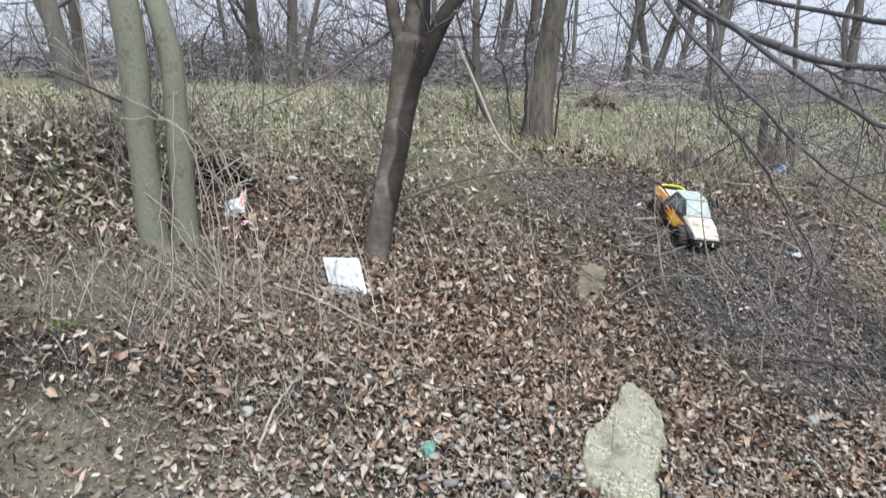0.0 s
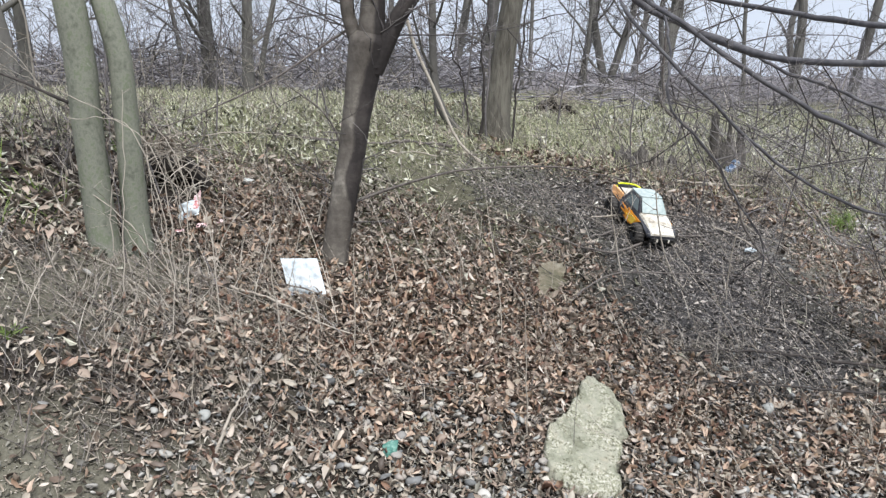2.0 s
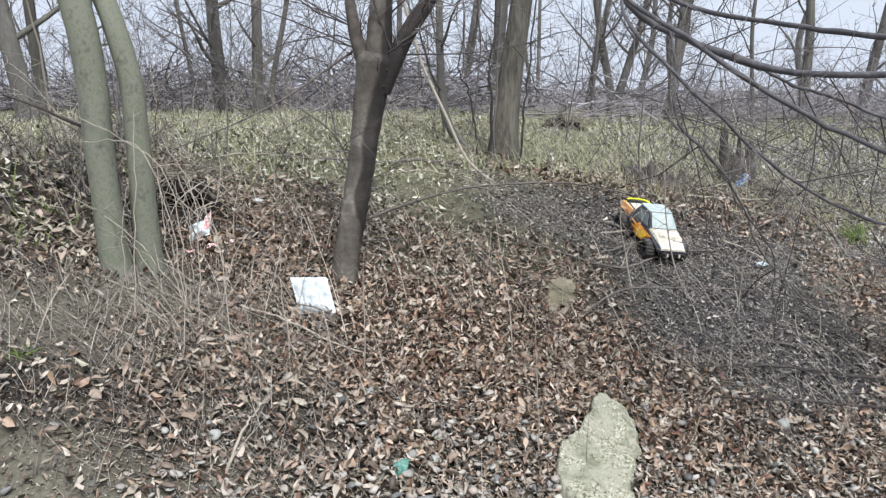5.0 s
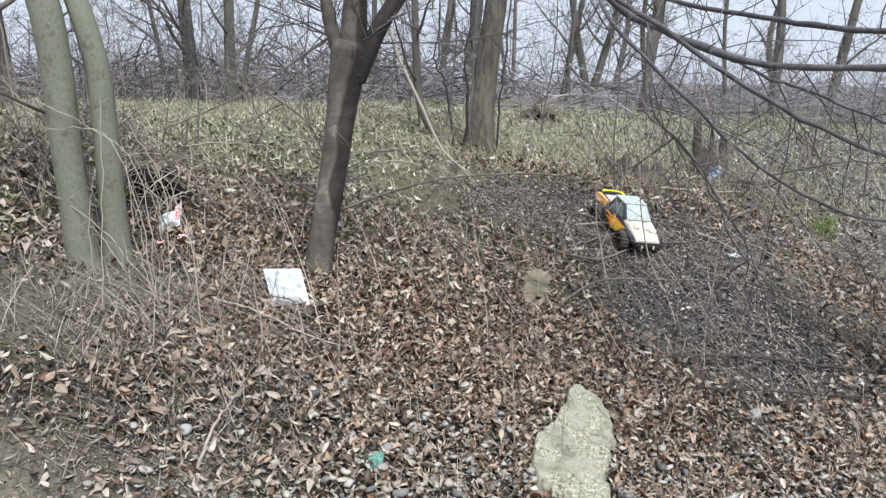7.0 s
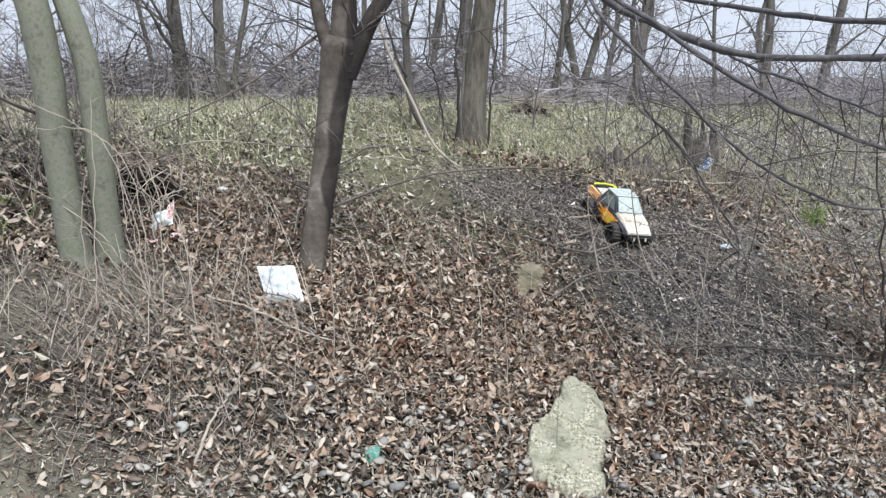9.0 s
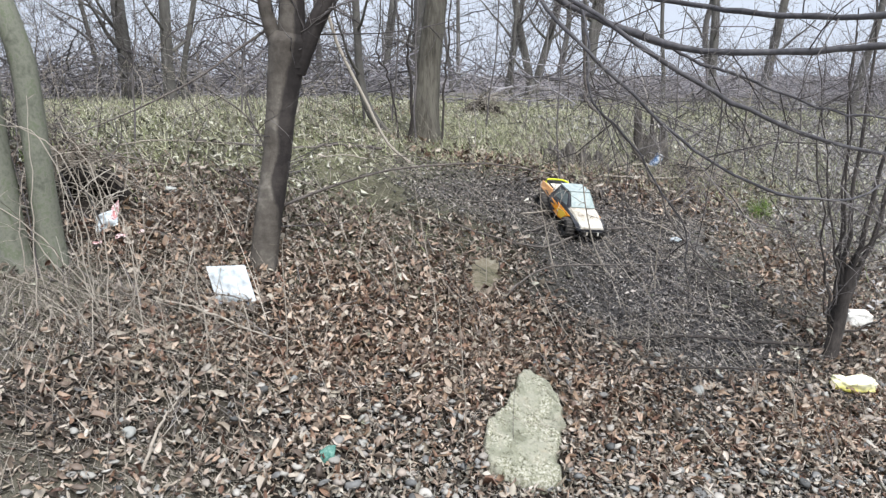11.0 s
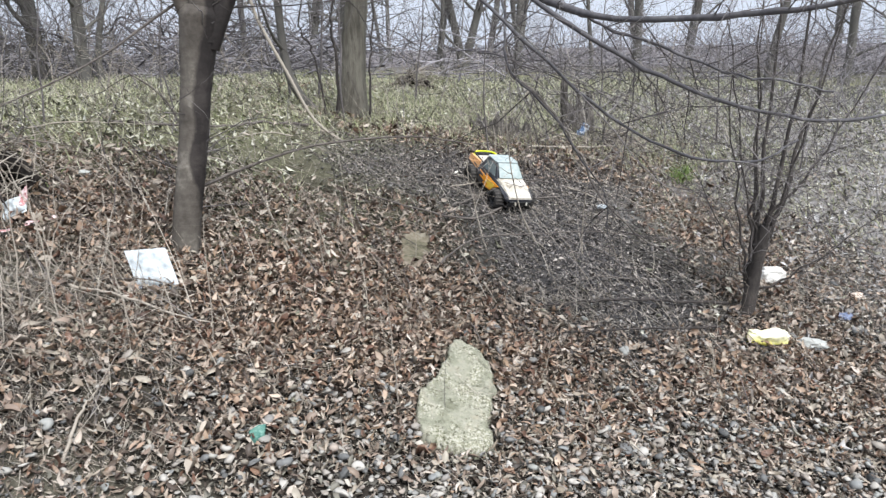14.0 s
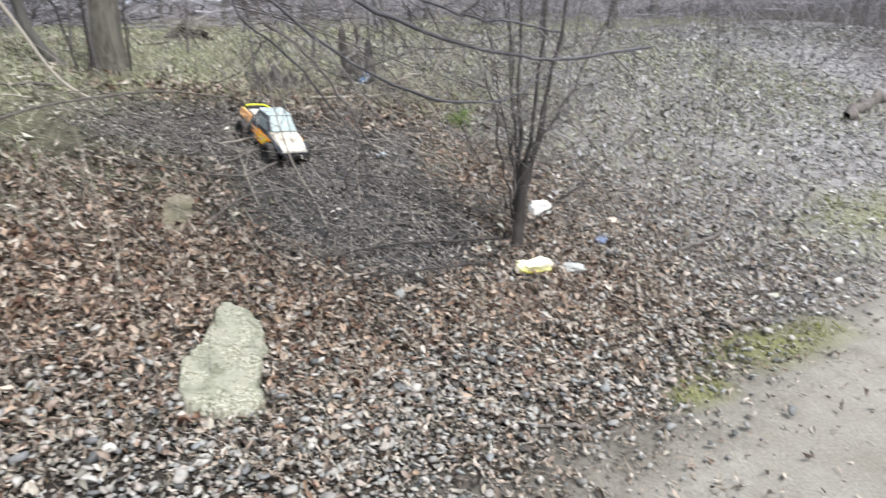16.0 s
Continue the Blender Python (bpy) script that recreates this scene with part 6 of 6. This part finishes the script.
def lump(name, x, y, size, material, label, category, seed, rough=0.35, fine=0.2, square=1.0, turn=0.0, notch=False):
    """An irregular lump; square below 1 makes it blockier."""
    bm = bmesh.new()
    bmesh.ops.create_icosphere(bm, subdivisions=4, radius=1)
    k = Vector((seed, seed * 0.7, 1.0))
    z = float(surface_z(x, y)) + size[2] * 0.75 + 0.022
    for v in bm.verts:
        d = 1 + rough * noise.noise(v.co * 1.6 + k) + fine * noise.noise(v.co * 5 + k) + fine * 0.5 * noise.noise(v.co * 11 + k)
        q = [math.copysign(abs(c) ** square, c) * s * d for c, s in zip(v.co, size)]
        if notch and q[2] > 0:
            q[2] *= 1 - 0.65 * math.exp(-((q[0] + 0.018) / 0.022) ** 2)
        v.co = Vector((x + q[0] * math.cos(turn) - q[1] * math.sin(turn), y + q[0] * math.sin(turn) + q[1] * math.cos(turn), z + q[2]))
    return tagged(part(name, bm, MAT[material], smooth=True), label, category)


white_packet()
red = tagged(new("packet"), "crumpled red and white packet lying in leaves", "packet")
zr = float(surface_z(-0.97, 3.19))
part("film", sheet_points((-1.03, 3.17, zr + 0.075), (0.085, 0.02, 0.035), (0.012, -0.04, -0.068), 0.03, 14, 0.024, 9.0), MAT["plastic"], red, smooth=True)
part("printed_end", sheet_points((-0.965, 3.19, zr + 0.12), (0.036, 0.008, 0.024), (-0.012, -0.03, -0.085), 0.016, 12, 0.022, 11.0), MAT["red_print"], red, "red printed end", True)
for x, y, s in ((-0.93, 3.10, 0.03), (-1.0, 3.02, 0.022), (-0.86, 3.16, 0.02)):
    z = float(surface_z(x, y)) + 0.03
    tagged(part("wrapper_scrap", sheet_points((x, y, z), (s * 1.6, 0.01, 0.008), (0.004, -s, -0.012), 0.003, 6, 0.01, x), MAT["red_print"], smooth=True), "torn scrap of red wrapper on leaves", "scrap", "red scraps")
can = tagged(new("drink_can"), "crushed blue drink can lying in brambles", "can")
zc = float(surface_z(2.64, 5.66)) + 0.045
t = Tubes(14)
pc = np.array([(2.60, 5.66, zc - 0.02), (2.615, 5.66, zc), (2.64, 5.66, zc + 0.02), (2.66, 5.66, zc + 0.05), (2.675, 5.66, zc + 0.075)])
t.add(pc, [0.028, 0.034, 0.027, 0.034, 0.030], 0.3)
t.mesh("body", MAT["blue_can"], can)
t = Tubes(14)
t.add([(2.675, 5.66, zc + 0.0752), (2.678, 5.66, zc + 0.081), (2.679, 5.66, zc + 0.0812)], [0.030, 0.026, 0.001])
t.mesh("lid", MAT["chrome"], can, "pale metal lid")
lump("scrap_paper", 2.155, 4.185, (0.035, 0.022, 0.014), "plastic", "white crumpled paper on the dark soil", "paper", 2.0)
lump("foam_block", 2.872, 3.378, (0.068, 0.035, 0.045), "foam", "white broken foam lump beside the small tree", "foam", 5.0, 0.28, 0.16, 0.6, -0.3)
lump("foam_block", 2.445, 2.822, (0.098, 0.04, 0.036), "yellow_foam", "white foam piece yellowed underneath, lying on leaves", "foam", 8.0, 0.22, 0.16, 0.6, -0.25, notch=True)
lump("plastic_scrap", 3.08, 3.03, (0.045, 0.03, 0.014), "blue_scrap", "faded blue plastic scrap on the litter", "scrap", 7.0, 0.4, 0.3, 0.8, 0.4)
lump("scrap_paper", 3.35, 3.24, (0.04, 0.025, 0.018), "orange_scrap", "faded orange and white paper scrap on the litter", "paper", 4.0, 0.4, 0.3, 0.8, 0.2)
stick([(2.60, 2.90, 0.012), (2.60, 2.83, 0.015), (2.59, 2.76, 0.01)], 0.010, 0.007, "short pale stick below a foam piece", material="stalk")
lump("plastic_scrap", 2.68, 2.805, (0.075, 0.04, 0.022), "grey_scrap", "grey crumpled plastic scrap beside yellowed foam", "scrap", 12.0, 0.4, 0.3, 0.8, -0.7)
lump("scrap_paper", -0.84, 3.70, (0.026, 0.018, 0.013), "grey_scrap", "crumpled pale wrapper scrap lying in the leaves", "paper", 9.0, 0.5, 0.35, 0.8, 0.3)
lump("foam_crumb", 2.95, 3.66, (0.02, 0.015, 0.012), "foam", "small white foam crumb in the litter", "foam", 3.0)


def grass_tuft(x, y, tall, count, label, material="tuft"):
    """A tuft of blades that lean outwards from one root."""
    ob = tagged(new("grass_tuft"), label, "grass tuft", "green tufts")
    z = float(surface_z(x, y))
    for _ in range(count):
        a, ln = rng.uniform(0, 6.28), tall * rng.uniform(0.5, 1.2)
        bx, by = x + rng.normal(0, tall * 0.25), y + rng.normal(0, tall * 0.25)
        k = np.linspace(0, 1, 6)
        lean = rng.uniform(0.3, 1.1)
        p = np.stack([bx + ln * lean * k ** 1.6 * math.cos(a), by + ln * lean * k ** 1.6 * math.sin(a), z + ln * (k - 0.45 * lean * k ** 2)], -1)
        t = Tubes(3)
        t.add(p, np.linspace(0.0032, 0.0008, 6))
        t.mesh("blade", MAT[material], ob)


grass_tuft(3.05, 4.72, 0.17, 60, "fresh green grass tuft in brown litter")
grass_tuft(3.2, 4.9, 0.13, 40, "small fresh green grass tuft in brown litter")
grass_tuft(-1.30, 2.23, 0.05, 26, "small yellow-green moss tuft on bare soil")


def glass_shard():
    x, y = -0.01, 2.09
    z = float(surface_z(x, y)) + 0.032
    bm = bmesh.new()
    top = [bm.verts.new((x + a, y + b, z + c)) for a, b, c in ((-0.024, -0.014, 0.0), (0.002, -0.018, 0.003), (0.022, -0.006, 0.010), (0.027, 0.024, 0.024), (0.002, 0.022, 0.026), (-0.026, 0.010, 0.014))]
    low = [bm.verts.new(v.co - Vector((0, 0.006, 0.014))) for v in top]
    bm.faces.new(top)
    bm.faces.new(low[::-1])
    for i in range(6):
        bm.faces.new((top[i], top[(i + 1) % 6], low[(i + 1) % 6], low[i]))
    tagged(part("glass_shard", bm, MAT["green_glass"]), "teal green piece of broken glass among stones", "glass")


glass_shard()


# ---- the toy truck ----
def loft(sections, caps=True):
    """A skin through sections of equally many points."""
    bm = bmesh.new()
    rows = [[bm.verts.new(p) for p in s] for s in sections]
    n = len(rows[0])
    for a, b in zip(rows, rows[1:]):
        for i in range(n):
            bm.faces.new((a[i], a[(i + 1) % n], b[(i + 1) % n], b[i]))
    if caps:
        bm.faces.new(rows[0])
        bm.faces.new(rows[-1][::-1])
    return bm


def slab(points, off):
    """A thin plate: an outline and its copy moved by off."""
    bm = bmesh.new()
    a = [bm.verts.new(p) for p in points]
    b = [bm.verts.new(Vector(p) + Vector(off)) for p in points]
    bm.faces.new(a)
    bm.faces.new(b[::-1])
    for i in range(len(a)):
        bm.faces.new((a[i], a[(i + 1) % len(a)], b[(i + 1) % len(a)], b[i]))
    return bm


def wheel(ob, x, y, r=0.074, w=0.062):
    side = 1 if y > 0 else -1
    bm = bmesh.new()
    prof = [(-0.5, 0.62), (-0.5, 0.88), (-0.38, 1.0), (0.38, 1.0), (0.5, 0.88), (0.5, 0.62)]
    n, rows = 36, []
    for i in range(n):
        a = i * 2 * math.pi / n
        knob = 1.0 if i % 2 else 0.94
        rows.append([bm.verts.new((x + r * q * (knob if q > 0.95 else 1) * math.cos(a), y + w * p, r + r * q * (knob if q > 0.95 else 1) * math.sin(a))) for p, q in prof])
    for i in range(n):
        a, b = rows[i], rows[(i + 1) % n]
        for k in range(len(prof) - 1):
            bm.faces.new((a[k], a[k + 1], b[k + 1], b[k]))
    tyre_holder = new("wheel")
    tyre_holder.parent = ob
    part("tyre", bm, MAT["rubber"], tyre_holder)
    bm = bmesh.new()
    rows = []
    for p, q in ((-0.45 * side, 0.64), (0.40 * side, 0.64), (0.36 * side, 0.50), (0.20 * side, 0.40), (0.25 * side, 0.16), (0.42 * side, 0.12), (0.42 * side, 0.01)):
        rows.append([bm.verts.new((x + r * q * math.cos(i * math.pi / 8), y + w * p, r + r * q * math.sin(i * math.pi / 8))) for i in range(16)])
    for a, b in zip(rows, rows[1:]):
        for i in range(16):
            bm.faces.new((a[i], a[(i + 1) % 16], b[(i + 1) % 16], b[i]))
    part("rim", bm, MAT["chassis"], tyre_holder)


def toy_truck(x, y, heading):
    ob = tagged(new("toy_truck"), "radio-controlled toy truck with white bonnet and orange flames", "toy truck")
    # lower body with raised arches
    st = [(0.325, 0.128, 0.105, 0.088), (0.30, 0.140, 0.102, 0.104), (0.275, 0.150, 0.125, 0.110), (0.21, 0.168, 0.152, 0.112), (0.14, 0.182, 0.125, 0.114), (0.115, 0.186, 0.078, 0.116), (0.0, 0.192, 0.075, 0.118), (-0.11, 0.192, 0.078, 0.118), (-0.14, 0.192, 0.125, 0.116), (-0.21, 0.190, 0.152, 0.114), (-0.275, 0.186, 0.13, 0.110), (-0.32, 0.182, 0.12, 0.104)]
    part("body", loft([[(a, -w, lo), (a, -w * 1.03, (lo + hi) / 2), (a, -w * 0.93, hi), (a, w * 0.93, hi), (a, w * 1.03, (lo + hi) / 2), (a, w, lo)] for a, hi, lo, w in st]), MAT["shell_black"], ob, "scuffed black body shell")
    part("bonnet", loft([[(0.326, -0.088, 0.124), (0.326, 0.088, 0.124), (0.324, 0.082, 0.136), (0.324, -0.082, 0.136)], [(0.22, -0.103, 0.156), (0.22, 0.103, 0.156), (0.22, 0.092, 0.178), (0.22, -0.092, 0.178)], [(0.125, -0.108, 0.172), (0.125, 0.108, 0.172), (0.125, 0.096, 0.199), (0.125, -0.096, 0.199)]]), MAT["shell_white"], ob, "scuffed white bonnet")
    # cabin: waist, then roof
    waist = [(0.13, 0.100), (0.05, 0.108), (-0.10, 0.108), (-0.145, 0.102)]
    roof = [(0.035, 0.080), (0.02, 0.086), (-0.085, 0.086), (-0.105, 0.080)]
    def ring(pts, z):
        return [(a, w, z) for a, w in pts] + [(a, -w, z) for a, w in pts[::-1]]
    part("cabin", loft([ring(waist, 0.188), ring(roof, 0.272), ring([(a * 0.8 - 0.006, w * 0.82) for a, w in roof], 0.284)]), MAT["shell_black"], ob, "black cabin frame")
    part("roof", slab([(a * 1.03 + 0.001, w * 0.99, 0.278) for a, w in roof] + [(a * 1.03 + 0.001, -w * 0.99, 0.278) for a, w in roof[::-1]], (0, 0, 0.009)), MAT["screen"], ob, "milky clear roof panel")
    part("windscreen", slab([(0.132, -0.090, 0.199), (0.132, 0.090, 0.199), (0.041, 0.075, 0.276), (0.041, -0.075, 0.276)], (0.005, 0, 0.006)), MAT["screen"], ob, "milky clear windscreen")
    for s in (1, -1):
        part("side_window", slab([(0.098, s * 0.106, 0.198), (-0.085, s * 0.109, 0.198), (-0.072, s * 0.091, 0.262), (0.040, s * 0.089, 0.262)], (0, s * 0.004, 0.001)), MAT["tint"], ob, "dark tinted side window")
        part("flame", slab([(0.20, s * 0.1165, 0.160), (0.15, s * 0.1185, 0.134), (0.12, s * 0.120, 0.092), (0.05, s * 0.121, 0.086), (-0.03, s * 0.122, 0.098), (0.0, s * 0.1225, 0.115), (-0.09, s * 0.122, 0.130), (-0.02, s * 0.122, 0.142), (-0.10, s * 0.121, 0.168), (0.02, s * 0.1215, 0.160), (0.0, s * 0.120, 0.178), (0.09, s * 0.119, 0.170)], (0, s * 0.003, 0)), MAT["flame_orange"], ob, "orange flame decal")
        part("flame", slab([(0.15, s * 0.1225, 0.150), (0.115, s * 0.1245, 0.105), (0.05, s * 0.125, 0.10), (0.06, s * 0.1255, 0.118), (0.0, s * 0.1255, 0.132), (0.07, s * 0.1245, 0.140), (0.03, s * 0.1245, 0.155), (0.11, s * 0.1235, 0.155)], (0, s * 0.002, 0)), MAT["flame_yellow"], ob, "yellow heart of the flame decal")
        part("bed_side", slab([(-0.14, s * 0.1195, 0.150), (-0.28, s * 0.1165, 0.160), (-0.325, s * 0.110, 0.160), (-0.325, s * 0.104, 0.205), (-0.15, s * 0.110, 0.212)], (0, -s * 0.012, 0.002)), MAT["dusty_orange"], ob, "dusty orange side of the load bed")
        part("bumper_post", slab([(0.345, s * 0.042 - 0.005, 0.088), (0.345, s * 0.042 + 0.005, 0.088), (0.339, s * 0.042 + 0.005, 0.108), (0.339, s * 0.042 - 0.005, 0.108)], (0.006, 0, 0)), MAT["shell_white"], ob, "white bumper post")
        wheel(ob, 0.205, s * 0.122)
        wheel(ob, -0.205, s * 0.122)
        for ax in (0.205, -0.205):
            t = Tubes(8)
            t.add([(ax, s * 0.02, 0.085), (ax, s * 0.10, 0.075)], 0.011)
            t.mesh("axle", MAT["chassis"], ob)
    part("load_bed", slab([(-0.15, -0.09, 0.196), (-0.31, -0.085, 0.190), (-0.31, 0.085, 0.190), (-0.15, 0.09, 0.196)], (0, 0, 0.004)), MAT["shell_white"], ob, "scuffed pale floor of the load bed")
    part("chassis", loft([[(a, -w, 0.055), (a, w, 0.055), (a, w, 0.095), (a, -w, 0.095)] for a, w in ((0.29, 0.05), (0.1, 0.07), (-0.1, 0.07), (-0.29, 0.05))]), MAT["chassis"], ob)
    part("bumper", slab([(0.320, -0.085, 0.078), (0.320, 0.085, 0.078), (0.325, 0.080, 0.106), (0.325, -0.080, 0.106)], (0.016, 0, 0)), MAT["chassis"], ob, "black front bumper")
    t = Tubes(8)
    t.add(curve_points([(-0.28, -0.092, 0.200), (-0.30, -0.088, 0.212), (-0.330, -0.06, 0.217), (-0.337, 0.0, 0.218), (-0.330, 0.06, 0.217), (-0.30, 0.088, 0.212), (-0.28, 0.092, 0.200)], 26), 0.0065)
    t.mesh("roll_hoop", MAT["lime"], ob, "lime yellow rear hoop")
    part("tailgate", slab([(-0.322, -0.10, 0.16), (-0.322, 0.10, 0.16), (-0.326, 0.098, 0.21), (-0.326, -0.098, 0.21)], (-0.006, 0, 0)), MAT["shell_black"], ob, "scuffed black tailgate")
    t = Tubes(5)
    t.add([(-0.16, -0.08, 0.20), (-0.30, -0.09, 0.225)], 0.005)
    t.mesh("side_rail", MAT["chassis"], ob)
    # stand it on the slope
    f = Vector((math.cos(heading), math.sin(heading), 0))
    l = Vector((-f.y, f.x, 0))
    def hz(p):
        return float(surface_z(p.x, p.y))
    c = Vector((x, y, 0))
    fz, bz = hz(c + f * 0.17), hz(c - f * 0.17)
    lz, rz = hz(c + l * 0.115), hz(c - l * 0.115)
    fx = (f * 0.34 + Vector((0, 0, fz - bz))).normalized()
    ly = (l * 0.23 + Vector((0, 0, lz - rz))).normalized()
    up = fx.cross(ly).normalized()
    ly = up.cross(fx)
    m = Matrix((fx, ly, up)).transposed().to_4x4()
    m.translation = Vector((x, y, (fz + bz + lz + rz) / 4 - 0.004))
    ob.matrix_world = m @ Matrix.Diagonal((0.83, 0.93, 0.85, 1))


toy_truck(1.435, 4.23, radians(-78))
